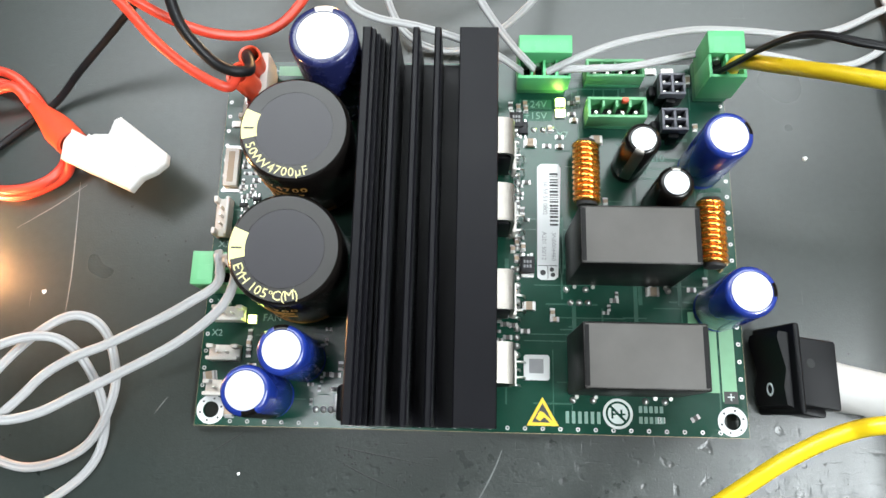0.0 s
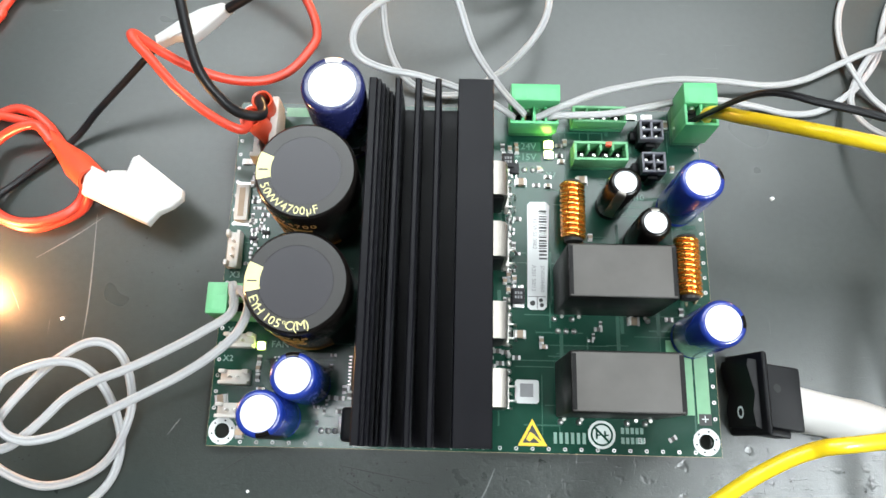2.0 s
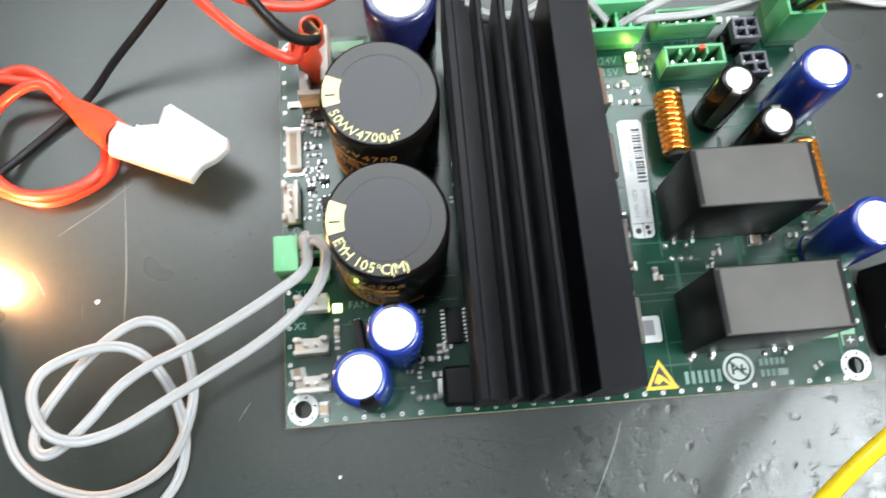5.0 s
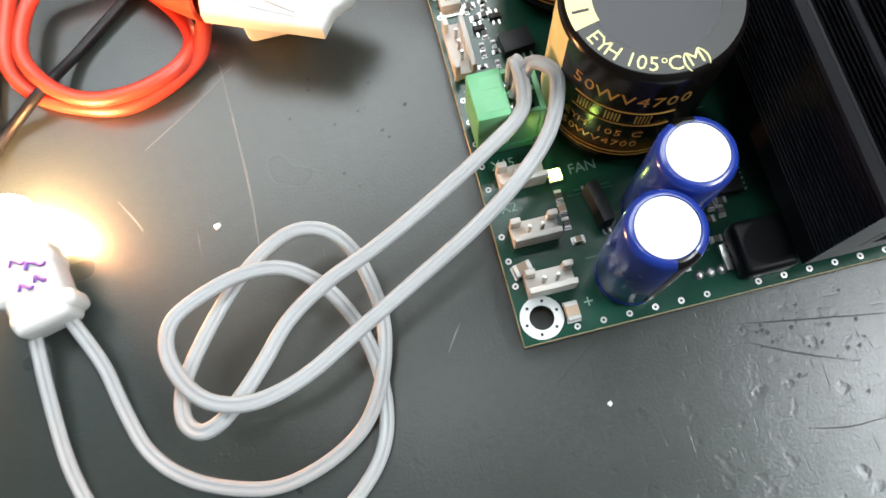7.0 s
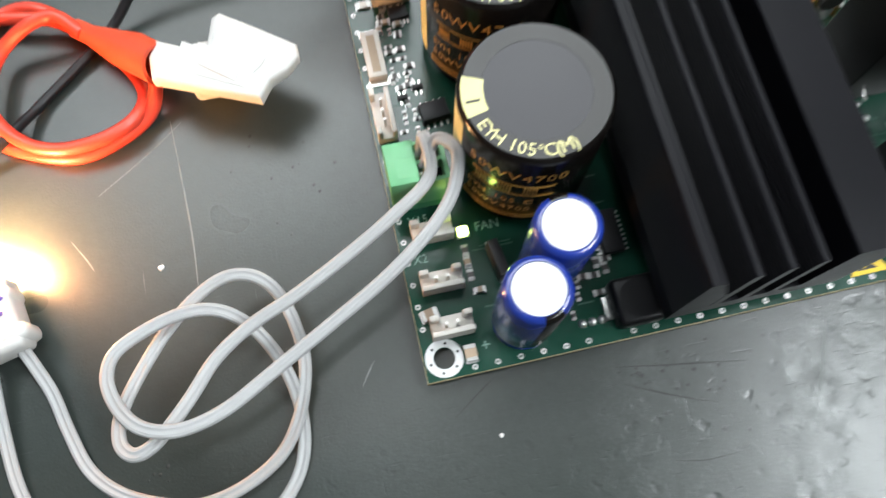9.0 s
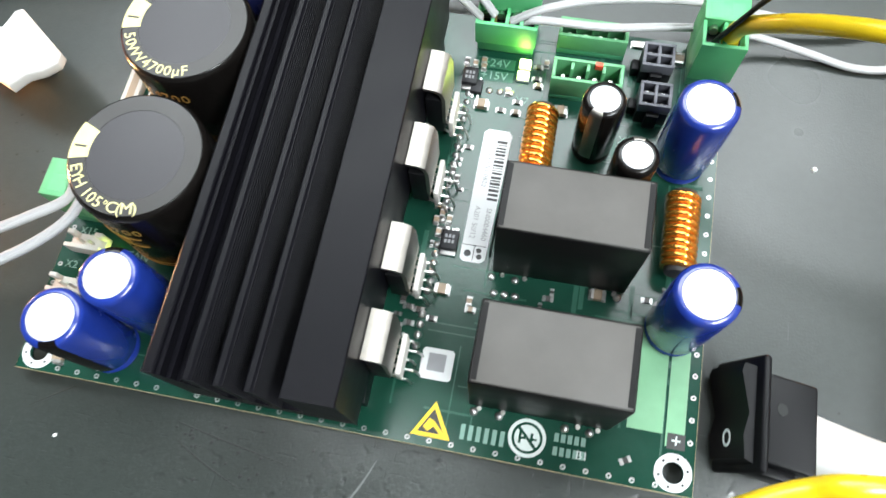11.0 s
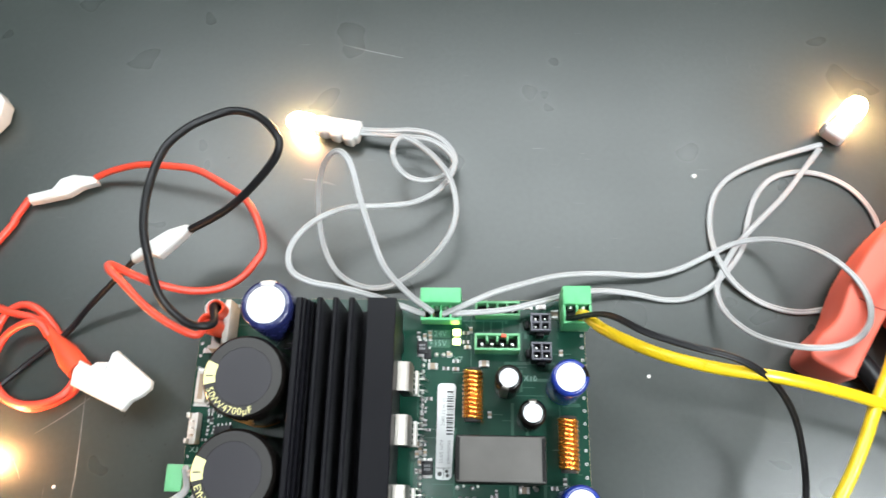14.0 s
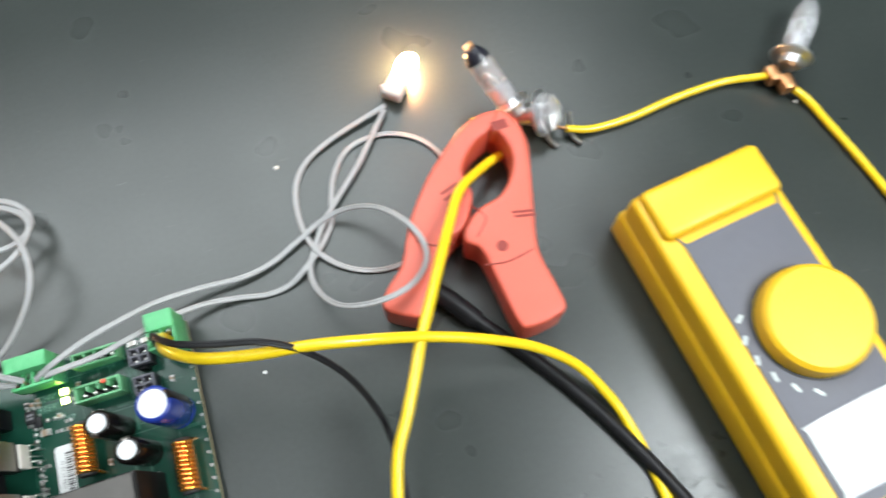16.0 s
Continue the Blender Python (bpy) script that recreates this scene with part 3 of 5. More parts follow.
# ---- parts standing on the board ----
def big_capacitor(x, y, lines, rot):
    r, h = 15.3, 34.0
    cap = thing("electrolytic_capacitor", "large black can capacitor with yellow printing round its top", "capacitor", (x, y, ZB), rot, group="large black capacitors")
    part("sleeve", lathe([(0, 0), (13.6, 0), (14.2, 0.6), (14.3, 2.2), (13.6, 3.2), (14.6, 4.4), (r, 5.4), (r, h - 1.6), (r - 0.3, h - 0.6), (r - 1.0, h), (10.6, h), (10.6, h - 0.2), (0, h - 0.2)], 64), "sleeve", cap)
    part("top_rim", lathe([(10.7, h - 0.1), (r - 1.1, h + 0.02), (r - 1.1, h + 0.06), (10.7, h + 0.06), (10.7, h - 0.1)], 64), "capband", cap, "charcoal printed ring")
    part("top_disc", lathe([(0, h - 0.15), (10.6, h - 0.15), (10.6, h), (0, h)], 48), "captop", cap, "dull charcoal vent disc")

    def sector(r0, r1, a0, a1, z0, z1):
        n = 10
        aa = [radians(a0 + (a1 - a0) * i / n) for i in range(n + 1)]
        return shape([(r0 * math.cos(a), r0 * math.sin(a)) for a in aa] + [(r1 * math.cos(a), r1 * math.sin(a)) for a in aa[::-1]], z0, z1)
    part("polarity_mark", sector(10.2, 14.5, 157, 193, h + 0.07, h + 0.13), "gold", cap, "pale yellow printed polarity block", smooth=False)
    dash = box(-13.8, -11.0, -0.25, 0.25, h + 0.13, h + 0.17)
    part("polarity_dash", dash, "ink", cap, smooth=False)
    bm = bmesh.new()
    a = 199.0
    for ch in lines[0]:
        step = {"1": 7.2, "o": 6.5, "(": 5.0, ")": 5.0, " ": 6.0, "M": 11, "W": 13.5, "V": 10.5}.get(ch, 8.6)
        a += step / 2
        if ch != " ":
            size = 2.0 if ch == "o" else 3.6
            rr = 13.2 if ch == "o" else 12.7
            if ch == "o":
                rr = 11.8
            m = Matrix.Rotation(radians(a), 4, "Z") @ Matrix.Translation((rr, 0, h + 0.1)) @ Matrix.Rotation(radians(90), 4, "Z")
            letters(ch, size, bm, m)
        a += step / 2
    part("top_print", bm, "gold", cap, "yellow lettering round the edge", smooth=False)
    # printing down the side of the sleeve
    side = bmesh.new()
    for row, (text, size, zz) in enumerate(((lines[1], 4.2, 26.5), (lines[2], 3.0, 14.5), (lines[1], 3.0, 10.6))):
        a = 203.0
        for ch in text:
            step = (8.8 if row == 0 else 6.4) * {"W": 1.75, "V": 1.3}.get(ch, 1.0)
            a += step / 2
            if ch != " ":
                letters(ch, size, side, Matrix.Rotation(radians(a), 4, "Z") @ Matrix.Translation((r + 0.04, 0, zz)) @ Matrix.Rotation(radians(90), 4, "Z") @ Matrix.Rotation(radians(90), 4, "X"))
            a += step / 2
    part("side_print", side, "brown", cap, "ochre printing down the side", smooth=False)
    for zz, a0, a1 in ((22.6, 208, 275), (18.2, 208, 275), (7.2, 200, 300), (5.9, 200, 300)):
        line = [Vector(((r + 0.03) * math.cos(radians(q)), (r + 0.03) * math.sin(radians(q)), zz)) for q in np.linspace(a0, a1, 24)]
        part("side_bar", sweep(line, ring(0.16, 4)), "brown", cap, smooth=False)
    for a0 in (212, 232, 252):
        for q in np.linspace(a0, a0 + 9, 5):
            line = [Vector(((r + 0.03) * math.cos(radians(q)), (r + 0.03) * math.sin(radians(q)), z)) for z in (19.2, 21.6)]
            part("side_bar", sweep(line, ring(0.22, 4)), "brown", cap, smooth=False)
    # pale stripe of the negative pole down the side
    n = 8
    bm = bmesh.new()
    grid = [[bm.verts.new(((r + 0.03) * math.cos(radians(158 + 34 * i / n)), (r + 0.03) * math.sin(radians(158 + 34 * i / n)), z)) for i in range(n + 1)] for z in (5.6, h - 1.7)]
    for i in range(n):
        bm.faces.new((grid[0][i], grid[0][i + 1], grid[1][i + 1], grid[1][i]))
    ob = part("pole_stripe", bm, "gold", cap, "pale yellow stripe down the side")
    return cap


big_capacitor(31.2, 45.0, ("EYH 105oC(M)", "50WV4700", "EYH 105 C"), 0)
big_capacitor(31.4, 78.6, ("50WV4700\u00b5F", "50WV4700", "EYH 105 C"), 0)


def can_capacitor(x, y, r, h, sleeve, label, rot, category="capacitor", disc_r=0.77, group="blue capacitors", stripe=None):
    cap = thing("electrolytic_capacitor", label, category, (x, y, ZB), rot, group=group)
    part("sleeve", lathe([(0, 0), (r * 0.93, 0), (r * 0.97, 0.5), (r * 0.97, 1.6), (r * 0.9, 2.3), (r * 0.96, 3.0), (r, 3.8), (r, h - 1.3), (r - 0.35, h - 0.5), (r - 1.0, h), (r * disc_r, h), (r * disc_r, h - 0.35), (0, h - 0.35)], 48), sleeve, cap)
    part("end_disc", lathe([(0, h - 0.3), (r * disc_r - 0.05, h - 0.3), (r * disc_r - 0.15, h - 0.12), (0, h - 0.1)], 40), "alu", cap, "bright aluminium end")
    bm = bmesh.new()
    for k in range(3):
        b = box(0, r * disc_r * 0.9, -0.1, 0.1, h - 0.12, h - 0.08)
        bmesh.ops.transform(b, matrix=Matrix.Rotation(radians(120 * k + 30), 4, "Z"), verts=b.verts)
        add(bm, b)
    part("vent_score", bm, "score", cap, smooth=False)
    bm = bmesh.new()
    n = 6
    g = [[bm.verts.new(((q + 0.03) * math.cos(radians(-18 + 36 * i / n)), (q + 0.03) * math.sin(radians(-18 + 36 * i / n)), z)) for i in range(n + 1)] for q, z in ((r, 4), (r, h - 1.3), (r - 0.33, h - 0.45), (r - 1.0, h + 0.03), (r * disc_r + 0.05, h + 0.03))]
    for lo, hi in zip(g, g[1:]):
        for i in range(n):
            bm.faces.new((lo[i], lo[i + 1], hi[i + 1], hi[i]))
    part("pole_stripe", bm, stripe or "sleeve", cap, "dark stripe down the sleeve" if not stripe else "pale stripe down the sleeve")
    return cap


BL = "blue can capacitor with a bright aluminium top"
can_capacitor(31.2, 19.4, 6.7, 28.6, "blue", BL, 95)
can_capacitor(22.6, 8.8, 6.7, 28.6, "blue", BL, 285)
can_capacitor(150.4, 80.8, 6.9, 28.0, "blue", BL, 20)
can_capacitor(152.6, 36.8, 6.9, 29.2, "blue", BL, 5)
can_capacitor(38.2, 104.6, 9.6, 38.0, "navy", "tall dark navy can capacitor with a bright top", 90, disc_r=0.76, stripe="white")
KL = "slim black can capacitor with a bright top"
can_capacitor(128.1, 81.0, 5.1, 24.0, "sleeve", KL, 250, group="slim black capacitors", disc_r=0.7, stripe="steel")
can_capacitor(136.8, 68.4, 5.1, 23.2, "sleeve", KL, 90, group="slim black capacitors", disc_r=0.7, stripe="steel")


def heat_sink():
    hs = thing("heat_sink", "black anodised extruded heat sink with ribbed fins", "heat sink", (0, 0, ZB))
    y0, y1, z0, z1, top = 0.8, 107.6, 10.5, 16.0, 37.4

    def extrude(profile, bm=None):
        return sweep([Vector((0, y0, 0)), Vector((0, y1, 0))], profile, bm)

    def ribbed(xl, xr, lo, hi, pitch=1.15, depth=0.28, round_top=0.5):
        n = int((hi - lo - round_top) / pitch)
        left, right = [], []
        for i in range(n):
            z = lo + i * pitch
            left += [(xl, z), (xl, z + pitch * 0.55), (xl + depth, z + pitch * 0.62), (xl + depth, z + pitch * 0.93)]
            right += [(xr, z), (xr, z + pitch * 0.55), (xr - depth, z + pitch * 0.62), (xr - depth, z + pitch * 0.93)]
        left += [(xl, hi - round_top), (xl + round_top, hi)]
        right += [(xr, hi - round_top), (xr - round_top, hi)]
        return left + right[::-1]
    part("base_plate", extrude([(49.4, z0), (86.4, z0), (86.4, z1), (49.4, z1)]), "anod", hs, smooth=False)
    part("mounting_wall", extrude(ribbed(76.0, 86.6, z1, top, 1.15, 0.0, 0.25)), "anod", hs, smooth=False)
    part("foot", box(77, 86, 6, 14, 0, z0, 0.4), "anod", hs)
    part("foot", box(77, 86, 94, 102, 0, z0, 0.4), "anod", hs)
    # the outer fin leans: flat crown, then steps of ribs down its inner side
    prof = [(49.2, z1)]
    z = z1
    while z < top - 1.6:
        prof += [(49.2, z + 0.65), (49.48, z + 0.72), (49.48, z + 1.07), (49.2, z + 1.15)]
        z += 1.15
    prof += [(49.2, top - 0.4), (49.6, top), (51.3, top), (51.6, top - 0.3)]
    for i in range(5):
        x, z = 51.6 + i * 1.05, top - 0.6 - i * 2.6
        prof += [(x, z), (x + 0.12, z - 0.45), (x + 1.0, z - 0.35), (x + 1.05, z - 0.75)]
    prof += [(56.85, z1 + 3), (56.85, z1)]
    part("fin", extrude(prof), "anod", hs, "ribbed outer fin", smooth=False)
    for x in (58.0, 64.0, 70.0):
        part("fin", extrude(ribbed(x - 0.95, x + 0.95, z1, top, 1.15, 0.25, 0.45)), "anod", hs, smooth=False)
    return hs


heat_sink()


def transistor(y):
    q = thing("power_transistor", "black power transistor under a bright spring clip", "transistor", (0, y, ZB), group="clipped power transistors")
    part("package", box(86.9, 91.0, -5.2, 5.2, 7.0, 21.5, 0.3), "blackplast", q)
    prof = [(86.8, 26.2), (89.6, 26.0), (91.2, 25.0), (91.9, 22.5), (91.7, 12.0), (90.9, 12.0), (91.0, 22.3), (90.5, 24.2), (89.4, 25.1), (86.8, 25.3)]
    part("spring_clip", sweep([Vector((0, -5.4, 0)), Vector((0, 5.4, 0))], prof), "steel", q, "bright bent steel clip")
    part("lead_guard", box(92.0, 93.2, -4.6, 4.6, 4.0, 11.0, 0.2), "white", q, "cream insulating strip")
    for i in range(5):
        yy = -4.4 + 2.2 * i
        part("pin", tube([(90.5, yy, 8.0), (92.6, yy, 5.2), (95.6 if i % 2 else 94.2, yy, 4.4), (96.4 if i % 2 else 94.9, yy, 0.2)], 0.32, 4, 6), "tin", q)


for yy in (80.8, 61.4, 37.0, 17.6):
    transistor(yy)


def potted_module(y, h, w):
    mod = thing("potted_module", "tall dark box module with a grey potted top", "module", (124.8, y, ZB), group="potted modules")
    d = w / 2
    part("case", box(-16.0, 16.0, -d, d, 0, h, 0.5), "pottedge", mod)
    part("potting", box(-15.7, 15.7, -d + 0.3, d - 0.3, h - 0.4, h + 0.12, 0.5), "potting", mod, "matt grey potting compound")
    rnd = random.Random(int(y))
    for sx in (-1, 1):
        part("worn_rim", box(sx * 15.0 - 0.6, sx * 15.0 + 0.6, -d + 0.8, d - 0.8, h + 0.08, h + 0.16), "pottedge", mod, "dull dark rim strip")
    for sx in (-13.5, -8, 9, 13.5):
        for sy in (-1, 1):
            part("pin", disc(0.6, -0.1, 0.5, sx, sy * (d + 0.55), 8), "tin", mod)


potted_module(51.6, 28.8, 16.2)
potted_module(19.6, 29.4, 17.2)


def choke(x, y0, y1):
    ch = thing("choke_coil", "rod choke wound with bright enamelled copper wire", "coil", (x, (y0 + y1) / 2, ZB), group="copper rod chokes")
    half = (y1 - y0) / 2
    part("core", lie(lathe([(0, -half), (2.9, -half), (3.1, -half + 0.3), (3.1, half - 0.3), (2.9, half), (0, half)], 20), (0, 0, 6.4), (0, 1, 0)), "ferrite", ch)
    # eleven tight turns of thick wire
    turns, rw = 11, (half - 0.9) / 11
    for i in range(turns):
        cy = -half + 0.9 + rw * (2 * i + 1)
        coil = lathe([(3.25 + 1.0 * math.sin(q), rw * 0.97 * math.cos(q)) for q in (2 * math.pi * k / 12 for k in range(13))], 28)
        part("turn", lie(coil, (0, cy, 6.4), (0.10, 1, 0.0)), "copper", ch)
    for s in (-1, 1):
        part("lead", tube([(3.0, s * (half - 1.0), 4.0), (3.6, s * (half - 0.6), 1.6), (3.6, s * (half - 0.4), -0.1)], 0.6, 4, 8), "copper", ch)


choke(114.6, 66.5, 87.3)
choke(151.2, 48.2, 69.2)


def plug(x0, y0, y1, ways, pitch, ztop, name_mat, label, zbase=9.0, ledge=None):
    """A mated screw-terminal plug: a tall rear block, wire chambers in front of it, and its header beneath."""
    pl = thing("terminal_plug", label, "connector", (x0, y0, ZB), group="green terminal plugs")
    w, d = ways * pitch + 0.9, y1 - y0
    top = ztop - ZB
    led = (ledge or ztop) - ZB
    part("header", box(0.4, w - 0.4, 1.0, d - 1.2, 0, zbase - ZB, 0.3), "cgreen_dark", pl)
    part("rear_block", box(0, w, d * 0.5, d, zbase - ZB, top, 0.35), name_mat, pl)
    part("front_wall", box(0, w, 0, 1.1, zbase - ZB, led, 0.2), name_mat, pl)
    part("chamber_floor", box(0.4, w - 0.4, 1.1, d * 0.5, zbase - ZB, led - 4.0), "hole", pl)
    for i in range(ways + 1):
        x = i * pitch + 0.45
        part("divider", box(x - 0.45, x + 0.45, 1.1, d * 0.5, zbase - ZB, led - 0.1, 0.1), name_mat, pl)
    for i in range(ways):
        x = (i + 0.5) * pitch + 0.45
        part("clamp_screw", lie(disc(1.1, 0, 1.2, seg=14), (x, d * 0.5 - 0.4, led - 2.4), (0, -1, 0.2)), "tin", pl)
        part("wire_notch", box(x - pitch * 0.3, x + pitch * 0.3, d * 0.5 + 0.5, d - 2.0, top - 0.05, top + 0.06), name_mat, pl)
    return pl


plug(93.6, 105.4, 117.6, 4, 3.81, 21.5, "cgreen", "green four-way screw plug with white leads in it", ledge=17.0)
plug(149.6, 103.0, 118.0, 2, 5.0, 23.8, "cgreen", "tall green two-way screw plug with a yellow lead", ledge=23.2)
left_plug = plug(0, 0, 12.8, 2, 4.4, 21.6, "cgreen_pale", "pale green two-way screw plug at the board edge", ledge=20.5)
left_plug.matrix_basis = pose(0.0135, 0.0385, ZB / 1000, 0, 0, 90)


def pin_header(x0, x1, y0, y1, ztop):
    hd = thing("pin_header", "open green four-way pin header", "connector", (x0, y0, ZB), group="open green headers")
    w, d, h = x1 - x0, y1 - y0, ztop - ZB
    part("shell", box(0, w, 0, d, 0, 2.0, 0.2), "cgreen_dark", hd)
    for bx in ((0, w, 0, 0.9), (0, w, d - 0.9, d), (0, 0.9, 0.9, d - 0.9), (w - 0.9, w, 0.9, d - 0.9)):
        part("side_wall", box(*bx, 2.0, h, 0.15), "cgreen_pale", hd)
    pitch = (w - 1.8) / 4
    for i in range(1, 4):
        part("rib", box(0.9 + pitch * i - 0.4, 0.9 + pitch * i + 0.4, d * 0.55, d - 0.9, 2.0, h - 0.4, 0.1), "cgreen_pale", hd)
    part("well", box(0.9, w - 0.9, 0.9, d - 0.9, 2.0, 2.2), "hole", hd)
    for i in range(4):
        part("pin", box(0.9 + pitch * (i + 0.5) - 0.5, 0.9 + pitch * (i + 0.5) + 0.5, d * 0.4 - 0.5, d * 0.4 + 0.5, 2.0, h - 2.2, 0.15), "tin", hd)
    return hd


pin_header(115.3, 133.4, 108.6, 114.6, 12.5)
hd = pin_header(115.2, 133.2, 94.2, 101.0, 13.8)
part("coding_tab", box(10.6, 12.6, 5.2, 6.6, 7.5, 9.4, 0.2), "redboot", hd, "small red coding tab")


def micro_socket(x, y):
    so = thing("square_socket", "black square two-by-two power socket", "connector", (x, y, ZB), group="black square sockets")
    part("body", box(0, 8.0, 0, 7.2, 0, 5.2, 0.3), "blackplast", so)
    for bx in ((0, 8, 0, 0.8), (0, 8, 6.4, 7.2), (0, 0.8, 0.8, 6.4), (7.2, 8, 0.8, 6.4), (3.6, 4.4, 0.8, 6.4)):
        part("wall", box(*bx, 5.2, 8.6, 0.12), "meterplate", so)
    part("cross_wall", box(0.8, 7.2, 3.2, 4.0, 5.2, 8.5, 0.1), "meterplate", so)
    part("latch", box(2.4, 5.6, -1.6, 0, 0, 6.0, 0.3), "blackplast", so)
    part("peg", box(-2.0, 0, 2.0, 5.2, 0, 3.2, 0.3), "blackplast", so)
    for px in (2.0, 6.0):
        for py in (1.9, 5.2):
            part("contact", box(px - 0.4, px + 0.4, py - 0.4, py + 0.4, 5.2, 6.6, 0.1), "tin", so)


micro_socket(137.6, 102.4)
micro_socket(137.8, 90.6)


def fan_header(x, y, rz=0.0, ways=2, length=9.2):
    fh = thing("white_header", "small open white nylon pin header", "connector", (x, y, ZB), rz, group="white nylon headers")
    w = 4.6
    part("base", box(0, length, 0, w, 0, 2.2, 0.2), "white", fh)
    part("back_wall", box(0, length, 0, 1.1, 2.2, 5.0, 0.2), "white", fh)
    for x0 in (0, length - 2.0):
        part("lug", box(x0, x0 + 2.0, w - 1.2, w, 2.2, 5.4, 0.3), "white", fh)
    for i in range(ways):
        px = length / 2 + (i - (ways - 1) / 2) * 2.6
        part("pin", box(px - 0.32, px + 0.32, w / 2 - 0.32, w / 2 + 0.32, 2.2, 5.6, 0.1), "tin", fh)


fan_header(3.0, 18.6)
fan_header(3.0, 8.4)
fan_header(3.4, 30.2)
fan_header(5.4, 56.6, 90, 3, 12.0)


def slot_connector(x0, x1, y0, y1):
    sc = thing("slot_connector", "narrow beige surface-mount slot connector", "connector", (0, 0, ZB))
    part("body", box(x0, x1, y0, y1, 0, 2.4, 0.2), "white", sc)
    part("slot", box(x0 + 1.2, x1 - 1.2, y0 + 1.2, y1 - 1.2, 2.36, 2.46), "ceram", sc)
    for y in (y0 - 0.6, y1 + 0.6):
        part("tab", box(x0 - 0.3, x1 + 0.3, y - 0.8, y + 0.8, 0, 0.4), "tin", sc)


slot_connector(1.8, 6.2, 73.0, 85.6)


def chip(x, y, lx, ly, pins, rz=0.0, h=1.9):
    ic = thing("integrated_circuit", "black surface-mount chip with tinned legs", "chip", (x, y, ZB), rz, group="black chips")
    part("package", box(-lx / 2, lx / 2, -ly / 2, ly / 2, 0.2, h, 0.12, taper=0.15), "chip", ic)
    for s in (-1, 1):
        for i in range(pins):
            px = (i - (pins - 1) / 2) * lx / (pins + 0.2)
            part("leg", box(px - 0.22, px + 0.22, min(s * ly / 2, s * (ly / 2 + 1.1)), max(s * ly / 2, s * (ly / 2 + 1.1)), 0.0, 0.35), "tin", ic)


chip(15.0, 61.6, 6.8, 4.8, 4, 6, 2.6)
chip(8.6, 67.2, 2.6, 1.5, 2, 0, 1.0)
chip(12.6, 69.2, 2.6, 1.5, 2, 0, 1.0)
chip(12.2, 90.2, 4.8, 3.6, 5, 4, 1.5)
chip(46.6, 24.0, 10.2, 5.0, 9, 90, 2.2)
chip(96.6, 49.2, 3.6, 5.2, 2, 0, 1.9)
chip(96.0, 94.0, 3.2, 4.2, 2, 0, 1.4)
chip(20.6, 22.6, 2.6, 8.6, 2, 8, 5.2)


def power_inductor():
    pi = thing("moulded_inductor", "black moulded square power inductor", "inductor", (47.4, 7.2, ZB))
    part("body", box(-5.2, 5.2, -5.2, 5.2, 0, 5.4, 1.2, 3), "blackplast", pi)
    part("cap", lathe([(0, 5.3), (4.0, 5.3), (4.2, 5.7), (0, 5.8)], 28), "blackplast", pi)
    for s in (-1, 1):
        part("tab", box(s * 5.9 - 0.7, s * 5.9 + 0.7, -2.6, 2.6, 0, 0.6, 0.1), "solder", pi)


power_inductor()


def led(x, y, material, label, sx=2.8, sy=2.8, rz=0.0):
    ld = thing("indicator_light", label, "indicator light", (x, y, ZB), rz, group="lit indicator lights")
    part("body", box(-sx / 2, sx / 2, -sy / 2, sy / 2, 0, 0.9, 0.15), "label", ld)
    part("lens", box(-sx / 2 + 0.3, sx / 2 - 0.3, -sy / 2 + 0.3, sy / 2 - 0.3, 0.85, 1.5, 0.3), material, ld, "glowing lens")


led(107.8, 103.0, "led", "square white indicator light, lit", 3.4, 3.0)
led(107.8, 99.2, "led", "square white indicator light, lit", 3.4, 3.0)
led(14.7, 31.2, "led", "square yellow-white indicator light, lit")


def blade_terminal():
    bt = thing("blade_terminal_block", "white blade-terminal housing with two red-booted plugs", "connector", (0, 0, ZB))
    part("base", box(6.4, 15.8, 93.5, 112.5, 0, 4.0, 0.4), "white", bt)
    part("back_wall", box(14.0, 16.4, 95.0, 113.0, 4.0, 13.5, 0.4), "white", bt)
    part("partition", box(6.8, 14.0, 103.6, 105.2, 4.0, 11.0, 0.3), "white", bt)
    part("side_wall", box(6.6, 14.0, 93.6, 95.2, 4.0, 8.0, 0.3), "white", bt)
    part("side_wall", box(6.6, 14.0, 111.4, 112.8, 4.0, 9.0, 0.3), "white", bt)
    for y in (99.5, 108.5):
        part("blade", box(9.5, 10.3, y - 3, y + 3, 4, 11, 0.1), "tin", bt)


blade_terminal()


def power_diode(x, y):
    pd = thing("power_diode", "black surface-mount diode with grey printed marks", "diode", (x, y, ZB), group="black surface-mount diodes")
    part("body", box(-2.0, 2.0, -2.6, 2.4, 0.15, 2.2, 0.25, 2), "chip", pd)
    part("tab", box(-1.9, 1.9, -3.9, -2.5, 0.03, 0.9, 0.15), "solder", pd, "tinned tab")
    for sx in (-1.2, 1.2):
        part("pin", box(sx - 0.5, sx + 0.5, 2.3, 3.7, 0.03, 0.7, 0.1), "solder", pd)
    for yy in (-0.7, 0.7):
        for i in range(3):
            part("printed_bar", box(-1.3 + i * 0.9, -0.7 + i * 0.9, yy - 0.45, yy + 0.45, 2.2, 2.24), "greyink", pd, smooth=False)


power_diode(93.9, 96.6)
power_diode(97.2, 49.4)


